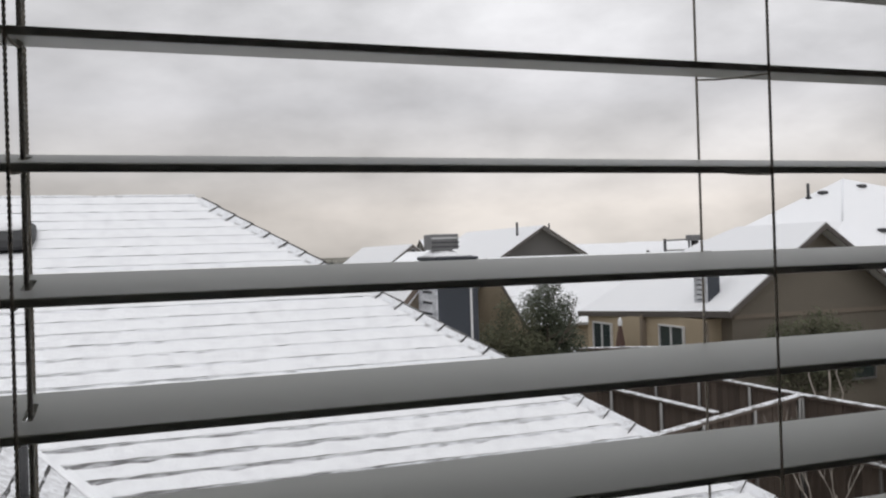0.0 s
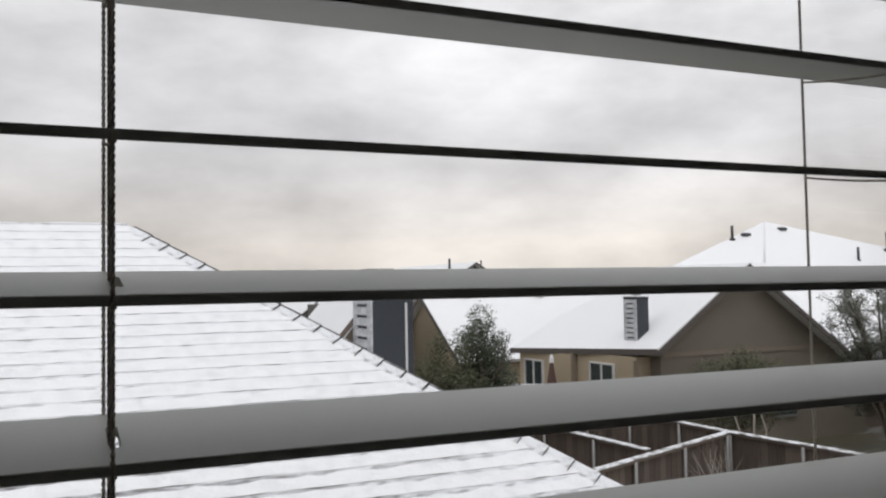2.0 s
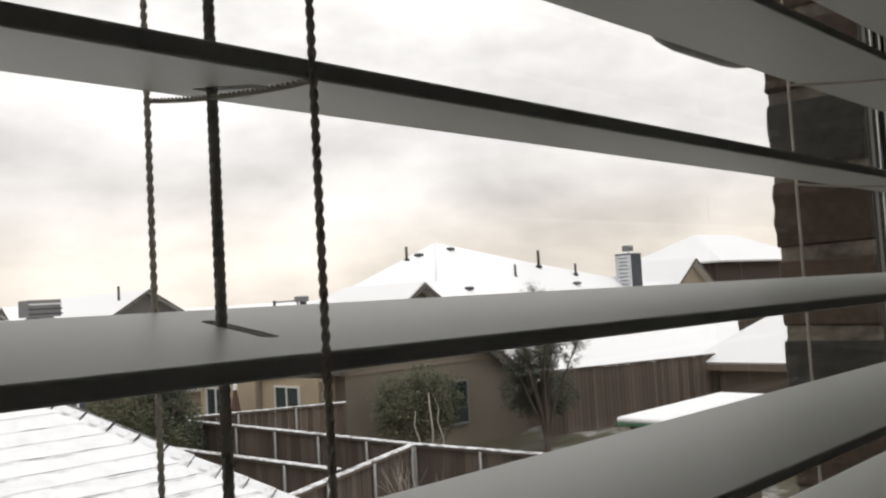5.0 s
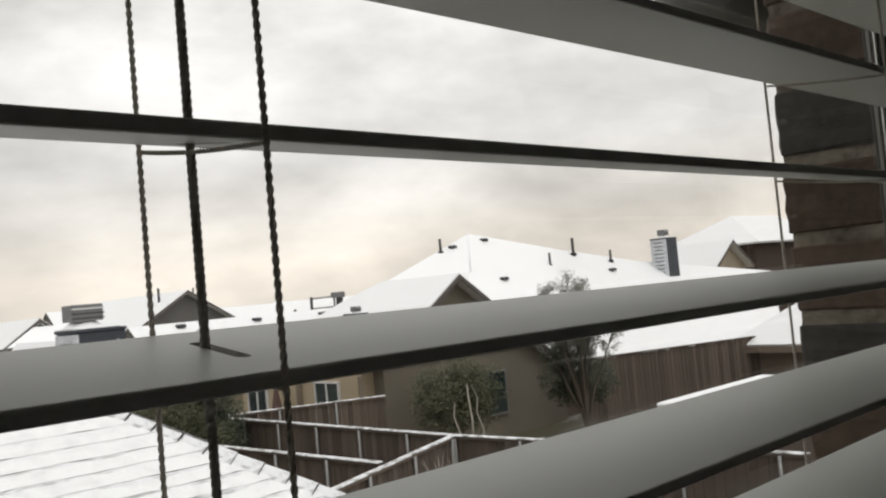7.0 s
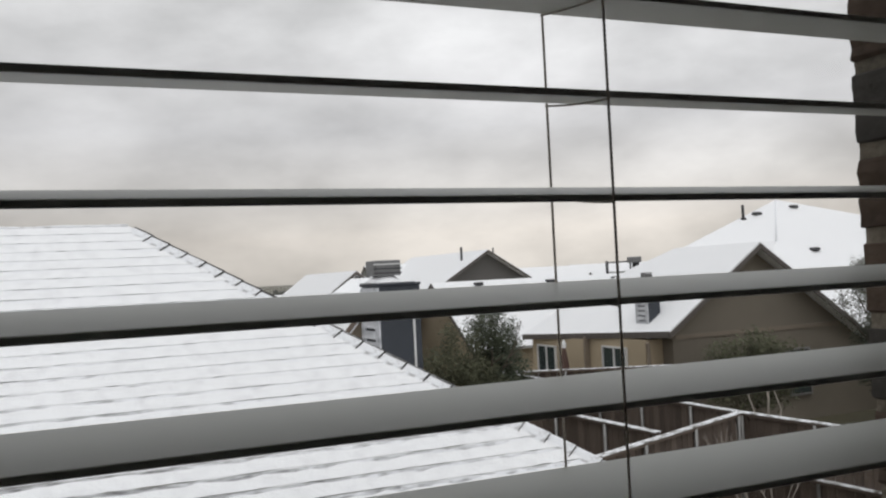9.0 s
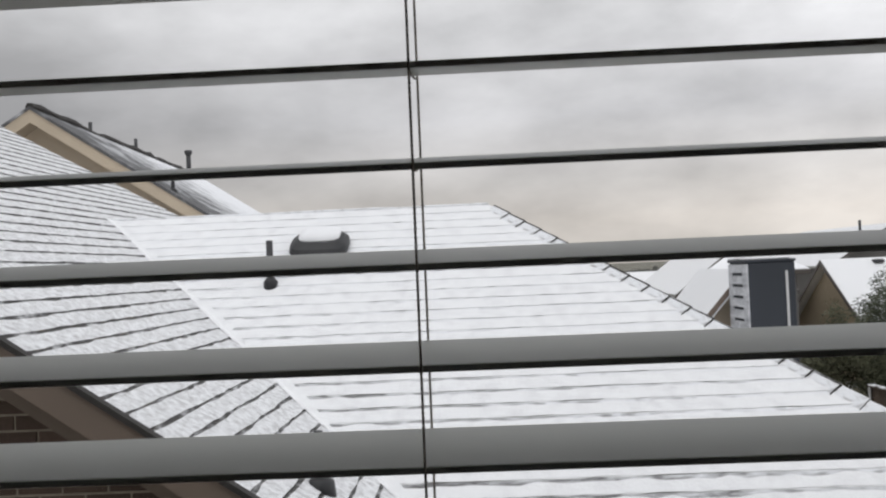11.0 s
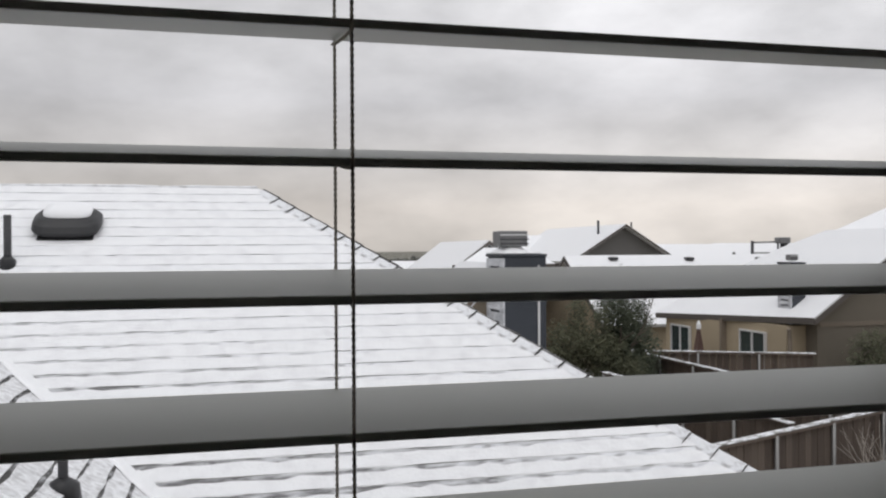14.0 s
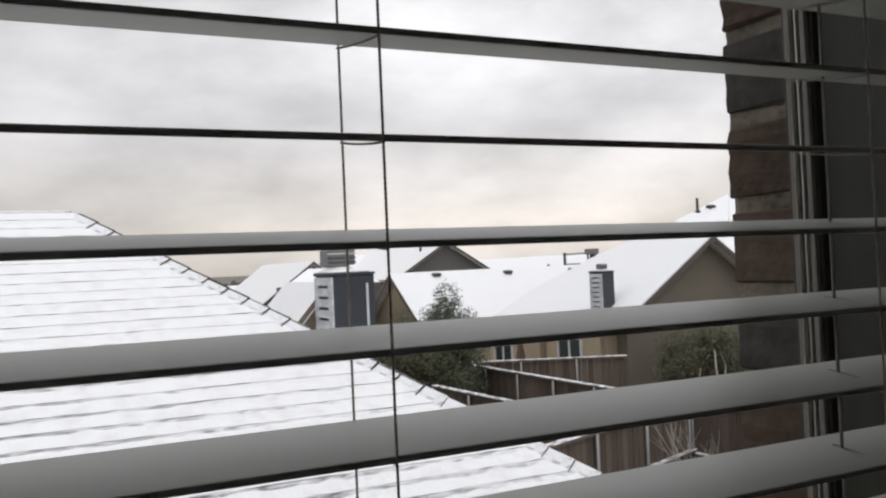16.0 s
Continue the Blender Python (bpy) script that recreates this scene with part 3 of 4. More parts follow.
# valley strip of smooth snow
bm = bmesh.new()
vpts = [(-3.2 + 0.12 * i, VAL + 3.2 - 0.12 * i) for i in range(31)]
for (xa, ya), (xb, yb) in zip(vpts, vpts[1:]):
    w = 0.027 + 0.012 * math.sin(xa * 9)
    poly(bm, [(xa - w, ya - w, zleft(xa - w) + 0.008), (xb - w, yb - w, zleft(xb - w) + 0.008), (xb, yb, zmain(yb) + 0.014), (xa, ya, zmain(ya) + 0.014)])
    poly(bm, [(xa, ya, zmain(ya) + 0.014), (xb, yb, zmain(yb) + 0.014), (xb + w, yb + w, zmain(yb + w) + 0.008), (xa + w, ya + w, zmain(ya + w) + 0.008)])
part("valley_snow", bm, M_ROOF, house, "smooth snow along the valley", True)


def vent_pipe(x, y, z, h, r, label, cap=False, collar=True, flare=2.4):
    p = thing("vent_pipe", label, "pipe", "roof vent pipes", at=(x, y, z))
    part("pipe", tube(bmesh.new(), [(0, 0, -0.1), (0, 0, h)], r, 14), M_PIPE, p, "", True)
    if collar:
        part("flashing_collar", tube(bmesh.new(), [(0, 0, -0.06), (0, 0, 0.03), (0, 0, 0.06)], [r * flare, r * flare * 0.87, r * 1.1], 14), M_BLACK, p, "", True)
    if cap:
        part("cap", tube(bmesh.new(), [(0, 0, h - 0.02), (0, 0, h + 0.05), (0, 0, h + 0.09)], [r * 1.3, r * 1.7, r * 1.5], 14), M_PIPE, p, "", True)
    return p


vent_pipe(-1.55, 6.36, zmain(6.36), 0.35, 0.026, "dark vent pipe with rubber collar on snowy roof")
vent_pipe(-0.772, 3.93, zleft(-0.772), 0.28, 0.022, "dark vent pipe with wide flashing low beside the roof valley", flare=3.7)

rv = thing("roof_vent", "black low roof vent capped with snow", "roof vent", at=(-1.22, 6.76, zmain(6.76)))


def dome(rings, tilt, n=28, power=0.55):
    """A low rounded hood: rings of (half width, half depth, height, shift back)."""
    bm, loops = bmesh.new(), []
    for a, b, z, sh in rings:
        loop = []
        for k in range(n):
            c, s_ = math.cos(2 * math.pi * k / n), math.sin(2 * math.pi * k / n)
            y = math.copysign(abs(s_) ** power, s_) * b + sh
            loop.append(bm.verts.new((math.copysign(abs(c) ** power, c) * a, y, z + y * tilt)))
        loops.append(loop)
    for p, q in zip(loops, loops[1:]):
        for k in range(n):
            bm.faces.new([p[k], p[(k + 1) % n], q[(k + 1) % n], q[k]])
    bm.faces.new(loops[0][::-1])
    bm.faces.new(loops[-1])
    return bm


part("hood", dome([(0.225, 0.16, 0.0, 0), (0.245, 0.175, 0.035, -0.01), (0.24, 0.165, 0.075, 0), (0.20, 0.13, 0.105, 0.01), (0.16, 0.10, 0.112, 0.01)], 0.45), M_BLACK, rv)
part("snow_cap", dome([(0.165, 0.105, 0.10, 0.015), (0.175, 0.11, 0.125, 0.02), (0.16, 0.095, 0.15, 0.02), (0.10, 0.06, 0.158, 0.02)], 0.45), M_SNOW, rv, "cap of snow", True)
bm = box(-0.20, 0.20, -0.15, 0.12, -0.02, 0.012, 0.012)
for v in bm.verts:
    v.co.z += v.co.y * PT
part("base_flange", bm, M_BLACK, rv)

# beige upper gable behind the left roof
hd_ = thing("beige_upper_gable", "beige sided gable end with snow-dusted dark roof behind", "house")
GX, GY, GZ = -6.65, 13.0, 2.68
hd_.matrix_basis = pose(GX, GY, 0, 0, 0, 3.2) @ pose(-GX, -GY, 0)   # its ridge is turned a little to the west
bm = prism([(GX, GY, GZ - 0.14), (GX + 6, GY, GZ - 0.14 - 6 * 0.66), (GX - 6, GY, GZ - 0.14 - 6 * 0.66)], (0, 0.12, 0))
part("gable_siding", bm, M_BEIGE, hd_)
for sgn in (-1, 1):
    bm = prism([(GX, GY - 0.4, GZ), (GX + sgn * 6, GY - 0.4, GZ - 3.96), (GX + sgn * 6, GY - 0.4, GZ - 4.17), (GX, GY - 0.4, GZ - 0.21)], (0, 0.04, 0))
    part("rake_board", bm, M_BEIGE2, hd_)
    bm = prism([(GX, GY - 0.36, GZ - 0.19), (GX + sgn * 6, GY - 0.36, GZ - 4.15), (GX + sgn * 6, GY, GZ - 4.15), (GX, GY, GZ - 0.19)], (0, 0, 0.03))
    part("soffit", bm, M_BEIGE, hd_)
    bm = prism([(GX, GY - 0.42, GZ + 0.04), (GX + sgn * 6, GY - 0.42, GZ - 3.92), (GX + sgn * 6, GY + 10.2, GZ - 3.92), (GX, GY + 10.2, GZ + 0.04)], (0, 0, -0.05))
    part("roof", bm, M_ROOF_D, hd_, "dark shingles dusted with snow")
rnd = random.Random(17)
bm = tube(bmesh.new(), [(GX, GY - 0.4 + 0.34 * k, GZ + 0.03 + rnd.uniform(-0.025, 0.025)) for k in range(32)], [rnd.uniform(0.05, 0.085) for k in range(32)], 6)
part("ridge_cap", bm, M_CAPEDGE, hd_, "bare dark ridge shingles")
for x, y, z, h, r, c in ((-6.88, 15.3, 2.66, 0.28, 0.035, False), (-6.97, 17.7, 2.66, 0.34, 0.035, False), (-7.12, 21.6, 2.62, 0.58, 0.06, True), (-4.62, 13.1, 1.36, 0.34, 0.03, False)):
    vent_pipe(x, y, z, h, r, "dark vent pipe on the snow-dusted upper roof", c)

# ---------------------------------------------------------------- ground, distance
GROUND = -4.1
bm = bmesh.new()
poly(bm, [(-2500, -2500, GROUND), (2500, -2500, GROUND), (2500, 2500, GROUND), (-2500, 2500, GROUND)])
tagged(link("ground", bm, M_GROUND), "dormant grass patched with snow", "ground", kind="structure")


def roof_slab(name, pts, parent, material=None, t=0.12, label=""):
    """A roof plane with thickness."""
    n = (Vector(pts[1]) - Vector(pts[0])).cross(Vector(pts[2]) - Vector(pts[0])).normalized()
    if n.z < 0:
        n = -n
    return part(name, prism(pts, -n * t), material or M_SNOW, parent, label)


def window_unit(parent, origin, du, w, h, panes=2, frame_w=0.04, mat_frame=None):
    """A window set on a wall: origin is its upper left corner, du the way along the wall, w and h its size."""
    o, du = Vector(origin), Vector(du).normalized()
    out = Vector((du.y, -du.x, 0))
    wn = part("window", prism([o + out * 0.01, o + du * w + out * 0.01, o + du * w + out * 0.01 - Vector((0, 0, h)), o + out * 0.01 - Vector((0, 0, h))], out * 0.02), M_BLACK, parent)

    def bar(a, b, z0, z1, name, m_, d0, d1):
        p = [o + du * a + out * d0 - Vector((0, 0, z0)), o + du * b + out * d0 - Vector((0, 0, z0)), o + du * b + out * d0 - Vector((0, 0, z1)), o + du * a + out * d0 - Vector((0, 0, z1))]
        part(name, prism(p, out * (d1 - d0)), m_, wn)

    f = mat_frame or M_WHITE
    for a, b, z0, z1 in ((-frame_w, 0, -frame_w, h + frame_w), (w, w + frame_w, -frame_w, h + frame_w), (0, w, -frame_w, 0), (0, w, h, h + frame_w)):
        bar(a, b, z0, z1, "frame", f, 0.0, 0.07)
    for i in range(panes):
        bar(w * i / panes + 0.02, w * (i + 1) / panes - 0.02, 0.02, h - 0.02, "pane", M_GLASSD, 0.032, 0.04)
        if i:
            bar(w * i / panes - 0.03, w * i / panes + 0.03, 0, h, "mullion", f, 0.032, 0.065)
    return wn


def chimney(name, x0, x1, y0, y1, z0, z1, label, course, stack, white_strip=False):
    """A sided chimney; its west side is plastered with blown snow between the laps."""
    c = thing(name, label, "chimney", "neighbours' chimneys")
    part("chase", box(x0, x1, y0, y1, z0, z1, 0.01), M_NAVY, c)
    n = int((z1 - z0) / course)
    lap = None
    for i in range(n):
        z = z1 - 0.02 - (i + 1) * course
        bm = box(x0 - 0.03, x0 - 0.001, y0 + 0.01, y1 - 0.01, z + course * 0.27, z + course)
        for v in bm.verts:
            if v.co.z > z + course * 0.7:
                v.co.x += 0.018 if v.co.x < x0 - 0.02 else 0
        part("lap_siding", bm, M_NAVYSNOW, c, "siding caked with blown snow" if i == 0 else "")
    for ya, yb in ((y0 + 0.005, y0 + 0.24 * (y1 - y0)), (y1 - 0.20 * (y1 - y0), y1 - 0.005)):
        part("snow_edge", box(x0 - 0.024, x0 - 0.001, ya, yb, z0, z1 - 0.02, 0.004), M_NAVYSNOW, c)
    part("crown", box(x0 - 0.03, x1 + 0.015, y0 - 0.015, y1 + 0.015, z1, z1 + 0.04, 0.01), M_NAVY, c)
    part("crown_snow", box(x0 - 0.03, x1 - 0.04, y0 + 0.03, y1 + 0.01, z1 + 0.04, z1 + 0.065, 0.012), M_SNOW, c)
    sx, sy, sw, sh = stack
    part("flue", tube(bmesh.new(), [(sx, sy, z1), (sx, sy, z1 + sh * 0.45)], sw * 0.36, 16), M_METAL, c, "", True)
    part("snow_collar", tube(bmesh.new(), [(sx, sy, z1 + 0.05), (sx, sy, z1 + sh * 0.22), (sx, sy, z1 + sh * 0.40)], [sw * 0.72, sw * 0.62, sw * 0.38], 16), M_SNOW, c, "", True)
    cowl = part("cowl", box(sx - sw / 2, sx + sw / 2, sy - sw / 2, sy + sw / 2, z1 + sh * 0.40, z1 + sh, 0.01), M_METAL, c, "grey metal cowl")
    for k in range(3):
        zz = z1 + sh * (0.48 + 0.17 * k)
        part("louvre", box(sx - sw / 2 - 0.012, sx + sw / 2 + 0.012, sy - sw / 2 - 0.012, sy - sw / 2 - 0.001, zz, zz + sh * 0.05), M_PIPE if k < 2 else M_WHITE, cowl)
    if white_strip:
        part("corner_strip", box(x1 - 0.13, x1 - 0.10, y0 - 0.02, y0 - 0.002, z0, z1 - 0.12), M_WHITE, c, "white vertical strip")
    return c


chimney("chimney", 3.70, 4.31, 11.22, 12.05, -4.1, -0.13, "tall dark slate sided chimney with metal cowl, snow on one side", 0.155, (3.90, 11.6, 0.40, 0.37), True)
chimney("chimney", 31.6, 32.4, 20.3, 21.1, -0.9, 1.40, "dark sided chimney high on the long snowy roof", 0.16, (32.0, 20.7, 0.35, 0.4))
chimney("chimney", 12.6, 12.95, 17.17, 17.7, -1.80, -0.40, "dark sided chimney on the snowy neighbouring roof", 0.12, (12.77, 17.42, 0.20, 0.22))

# ---- beige house beside the chimney
hc = thing("beige_house", "small beige house wing with snowy roof beside the chimney", "house", "neighbouring houses")
bm = prism([(3.25, 12.3, -4.1), (4.25, 12.3, -4.1), (4.25, 12.3, -0.5), (3.95, 12.3, -0.30), (3.25, 12.3, -1.1)], (0, 2.2, 0))
part("wall", bm, M_BEIGE, hc)
roof_slab("roof", [(3.05, 12.1, -1.22), (3.92, 12.1, -0.22), (3.92, 14.5, -0.22), (3.05, 14.5, -1.22)], hc, M_SNOW, 0.09)
part("rake_board", prism([(3.03, 12.09, -1.24), (3.90, 12.09, -0.24), (3.90, 12.09, -0.34), (3.03, 12.09, -1.34)], (0, 0.03, 0)), M_FASCIA, hc)

# ---- house A: gable towards the west, long snowy slope towards the window
ha = thing("tan_house", "tan stucco house with long snow-covered roof", "house", "neighbouring houses")
AXW, AY, AZ, AE = 12.1, 29.16, -0.25, -2.52
AH = (AZ - AE) / PT
part("wall", prism([(AXW, AY - AH + 0.3, -4.1), (AXW, AY - AH + 0.3, AE + 0.1), (AXW, AY, AZ - 0.18), (AXW, AY + AH - 0.3, AE + 0.1), (AXW, AY + AH - 0.3, -4.1)], (9.2, 0, 0)), M_STUCCO, ha)
roof_slab("roof", [(AXW - 0.3, AY - AH, AE), (AXW - 0.3, AY, AZ), (AXW + 9.4, AY, AZ), (AXW + 9.4, AY - AH, AE)], ha)
roof_slab("roof", [(AXW - 0.3, AY + AH, AE), (AXW - 0.3, AY, AZ), (AXW + 9.4, AY, AZ), (AXW + 9.4, AY + AH, AE)], ha)
for sg in (-1, 1):
    part("rake_board", prism([(AXW - 0.33, AY, AZ - 0.03), (AXW - 0.33, AY + sg * AH, AE - 0.03), (AXW - 0.33, AY + sg * AH, AE - 0.16), (AXW - 0.33, AY, AZ - 0.16)], (0.03, 0, 0)), M_RAKE, ha)
for x, dz in ((13.6, 0.177), (16.65, 0.207), (19.64, 0.229)):
    y = AY - dz / PT
    v = thing("roof_vent", "small snow-capped vent on the neighbouring roof", "roof vent", "far roof vents", at=(x, y, AZ - dz))
    part("hood", box(-0.16, 0.16, -0.12, 0.14, 0, 0.10, 0.02), M_PIPE, v)
    part("snow_cap", box(-0.13, 0.15, -0.06, 0.16, 0.10, 0.14, 0.015), M_SNOW, v)

# ---- house B: gable towards the window, pyramid roof behind, low wing to the west
hb = thing("taupe_house", "taupe stucco house with steep gable and snow-covered hipped roofs", "house", "neighbouring houses")
BYF, BX_, BZ = 16.5, 15.26, 0.44
SL = 0.70
gl, gr = (12.62, BZ - SL * 2.7), (19.75, BZ - SL * 4.49)
part("gable_wall", prism([(12.75, BYF, -4.1), (12.75, BYF, BZ - SL * 2.52 - 0.15), (BX_, BYF, BZ - 0.15), (19.5, BYF, BZ - SL * 4.24 - 0.15), (19.5, BYF, -4.1)], (0, 0.4, 0)), M_TAUPE, hb, "taupe stucco gable")
part("belt_band", prism([(12.8, BYF - 0.025, -1.70), (18.1, BYF - 0.025, -1.70), (18.1, BYF - 0.025, -1.80), (12.8, BYF - 0.025, -1.80)], (0, 0.02, 0)), M_STUCCO_D, hb)
roof_slab("roof", [(BX_, BYF - 0.35, BZ), (19.9, BYF - 0.35, BZ - SL * 4.64), (19.9, 18.2, BZ - SL * 4.64), (BX_, 19.4, BZ)], hb, t=0.1)
for x1, k in ((12.4, 2.86), (19.9, 4.64)):
    part("rake_board", prism([(BX_, BYF - 0.38, BZ - 0.04), (x1, BYF - 0.38, BZ - 0.04 - SL * k), (x1, BYF - 0.38, BZ - 0.17 - SL * k), (BX_, BYF - 0.38, BZ - 0.17)], (0, 0.03, 0)), M_RAKE, hb, "taupe painted rake board")
PK = (23.3, 23.8, 2.16)
RD1, RD2 = (26.8, 22.5, 1.33), (31.2, 21.5, 0.55)
EV0, EV1, KN = (12.4, BYF - 0.35, -1.562), (11.957, 22.5, -1.872), (14.60, 20.44, -0.02)
roof_slab("roof", [(BX_, BYF - 0.35, BZ), EV0, EV1, (13.36, 21.82, -0.89), (14.03, 21.04, -0.42), KN, (BX_, 19.4, BZ)], hb, t=0.1)
HP, K3, RE = (20.914, 21.435, 0.589), (17.666, 22.8, 0.315), (BX_, 19.4, BZ)
roof_slab("roof", [PK, K3, HP], hb, t=0.04)
roof_slab("roof", [K3, RE, HP], hb, t=0.04)
roof_slab("roof", [K3, KN, RE], hb, t=0.04)
roof_slab("roof", [K3, (21.0, 25.4, 0.3), PK], hb, t=0.04)
roof_slab("roof", [KN, (18.0, 24.4, -0.9), K3], hb, t=0.04)
roof_slab("roof", [HP, RE, (14.5, 16.62, -2.62)], hb, t=0.04)
part("hip_cap", tube(bmesh.new(), [PK, HP], 0.035, 6), M_CAP, hb, "thinly covered hip line", True)
roof_slab("roof", [EV1, (13.36, 21.82, -0.89), (14.4, 23.4, -1.87)], hb, t=0.09)
roof_slab("roof", [PK, HP, (14.5, 16.62, -2.62), (30.5, 16.3, -2.72), (26.8, 22.45, 1.33)], hb)
roof_slab("roof", [RD1, (30.4, 16.3, -2.72), (33.5, 16.5, -2.75), RD2], hb)
roof_slab("roof", [RD2, (33.4, 16.5, -2.75), (34.6, 17.1, -2.35), (40.0, 20.0, -0.42)], hb)
part("eave_board", box(19.2, 33.4, 16.28, 16.34, -3.0, -2.80), M_FASCIA, hb)
part("wall", box(19.5, 33.0, 16.9, 22.0, -4.1, -2.85), M_FASCIA, hb, "shaded brown wall under the eave")
# west wing wall with its two windows
part("wing_wall", box(12.1, 14.0, 19.4, 22.2, -4.1, -1.88), M_STUCCO, hb, "tan stucco wall")
part("wing_wall", box(12.25, 14.0, 16.9, 19.4, -4.1, -1.80), M_STUCCO, hb, "tan stucco wall")
part("porch_wall", box(12.09, 12.26, 19.35, 19.42, -4.1, -1.82), M_STUCCO_D, hb)
part("eave_board", prism([EV0, EV1, Vector(EV1) - Vector((0, 0, 0.15)), Vector(EV0) - Vector((0, 0, 0.15))], (-0.03, 0, 0)), M_RAKE, hb)
part("soffit", prism([Vector(EV0) - Vector((0, 0, 0.13)), Vector(EV1) - Vector((0, 0, 0.13)), (12.6, 22.3, -2.0), (12.7, 16.6, -1.69)], (0, 0, 0.02)), M_STUCCO_D, hb)
part("downspout", tube(bmesh.new(), [(12.2, 16.75, -1.85), (12.25, 16.78, -2.1), (12.25, 16.78, -4.1)], 0.05, 8), M_STUCCO_D, hb)
window_unit(hb, (12.1, 21.80, -2.17), (0, -1, 0), 0.95, 0.9)
window_unit(hb, (12.25, 18.66, -2.05), (0, -1, 0), 0.98, 1.2)
window_unit(hb, (16.3, BYF, -2.33), (1, 0, 0), 0.62, 1.1, 1, 0.05, M_GALV)
for x, y, z in ((21.96, 20.85, 0.21), (28.3, 20.8, 0.22), (16.0, 21.3, -0.0), (23.6, 23.28, 1.80), (21.92, 23.3, 1.58)):
    v = thing("roof_vent", "small snow-capped vent on the taupe house roof", "roof vent", "far roof vents", at=(x, y, z))
    part("hood", box(-0.15, 0.15, -0.12, 0.12, 0, 0.10, 0.025), M_PIPE, v)
    part("snow_cap", box(-0.12, 0.12, -0.07, 0.12, 0.10, 0.14, 0.018), M_SNOW, v)
for x, y, z, h, r in ((21.32, 23.33, 1.45, 0.5, 0.05), (27.4, 22.0, 1.05, 0.65, 0.06), (25.3, 21.5, 0.62, 0.5, 0.045), (29.2, 21.5, 0.66, 0.45, 0.05)):
    vent_pipe(x, y, z, h, r, "dark pipe on the taupe house roof")

# patio umbrella, folded, in front of the wing
um = thing("patio_umbrella", "folded faded red patio umbrella with snow on top", "umbrella", at=(11.7, 19.75, GROUND))
part("pole", tube(bmesh.new(), [(0, 0, 0), (0, 0, 2.2)], 0.025, 8), M_WHITE, um)
bm = tube(bmesh.new(), [(0, 0, 1.0), (0, 0, 1.15), (0, 0, 1.6), (0, 0, 2.05)], [0.13, 0.15, 0.10, 0.03], 10)
for v in bm.verts:
    a = math.atan2(v.co.y, v.co.x)
    v.co.x *= 1 + 0.18 * math.sin(5 * a)
    v.co.y *= 1 + 0.18 * math.sin(5 * a)
part("canopy", bm, M_UMB, um)
part("snow_cap", tube(bmesh.new(), [(0, 0, 2.0), (0, 0, 2.12), (0, 0, 2.22)], [0.06, 0.06, 0.02], 8), M_SNOW, um)


def far_house(x, y, ridge, half, length, z, label, gable=None, wall=None, along="y", pitch=PT):
    """A farther house: ridge at height z; gable end towards the window (along y) or towards the west (along x)."""
    h = thing("far_house", label, "house", "distant houses")
    e = z - pitch * half
    if along == "y":
        part("wall", prism([(x - half + 0.3, y, GROUND), (x - half + 0.3, y, e + 0.05), (x, y, z - 0.2), (x + half - 0.3, y, e + 0.05), (x + half - 0.3, y, GROUND)], (0, length, 0)), gable or M_GREYGABLE, h)
        for sg in (-1, 1):
            roof_slab("roof", [(x, y - 0.4, z), (x + sg * half, y - 0.4, e), (x + sg * half, y + length, e), (x, y + length, z)], h, t=0.15)
            part("rake_board", prism([(x, y - 0.44, z - 0.03), (x + sg * half, y - 0.44, e - 0.03), (x + sg * half, y - 0.44, e - 0.15), (x, y - 0.44, z - 0.15)], (0, 0.04, 0)), M_RAKE, h)
    else:
        part("wall", prism([(x, y - half + 0.3, GROUND), (x, y - half + 0.3, e + 0.05), (x, y, z - 0.2), (x, y + half - 0.3, e + 0.05), (x, y + half - 0.3, GROUND)], (length, 0, 0)), gable or M_GREYGABLE, h)
        for sg in (-1, 1):
            roof_slab("roof", [(x - 0.4, y, z), (x - 0.4, y + sg * half, e), (x + length, y + sg * half, e), (x + length, y, z)], h, t=0.15)
            part("rake_board", prism([(x - 0.44, y, z - 0.03), (x - 0.44, y + sg * half, e - 0.03), (x - 0.44, y + sg * half, e - 0.20), (x - 0.44, y, z - 0.20)], (0.04, 0, 0)), M_RAKE, h)
    return h


far_house(21.75, 45.0, 0, 3.4, 12, 1.40, "distant house with grey gable and snowy roof", pitch=0.62)
far_house(18.3, 56.0, 0, 3.6, 4.5, 0.95, "distant house with snow-covered roof", along="x")
porch = far_house(9.1, 30.0, 0, 2.1, 7, 0.33, "distant grey house with snowy roofs, low wing before its gable", pitch=0.75)
roof_slab("wing_roof", [(7.45, 27.5, -0.50), (10.8, 27.5, -0.50), (10.3, 29.5, 0.05), (8.85, 29.5, 0.05)], porch, t=0.08)
part("wing_wall", box(7.65, 10.5, 27.8, 29.4, GROUND, -0.56), M_GREYGABLE, porch)
part("eave_board", box(7.45, 10.8, 27.46, 27.5, -0.66, -0.53), M_RAKE, porch)
window_unit(porch, (7.95, 27.8, -0.78), (1, 0, 0), 0.5, 0.7, 1)
far_house(20.5, 60.0, 0, 4.0, 6, 0.9, "distant house with snowy roof and dark rake", along="x")
far_house(33.0, 62.0, 0, 5.0, 14, 0.35, "distant low snowy roofed house", along="x")
far_house(46.0, 75.0, 0, 5.0, 14, 0.5, "distant low snowy roofed house", along="x")
for x, y, z, h, r in ((20.9, 46.5, 0.7, 0.95, 0.07), (23.0, 46.5, 0.7, 0.85, 0.05)
                       ):
    vent_pipe(x, y, z, h, r, "dark pipe on a distant roof", collar=False)

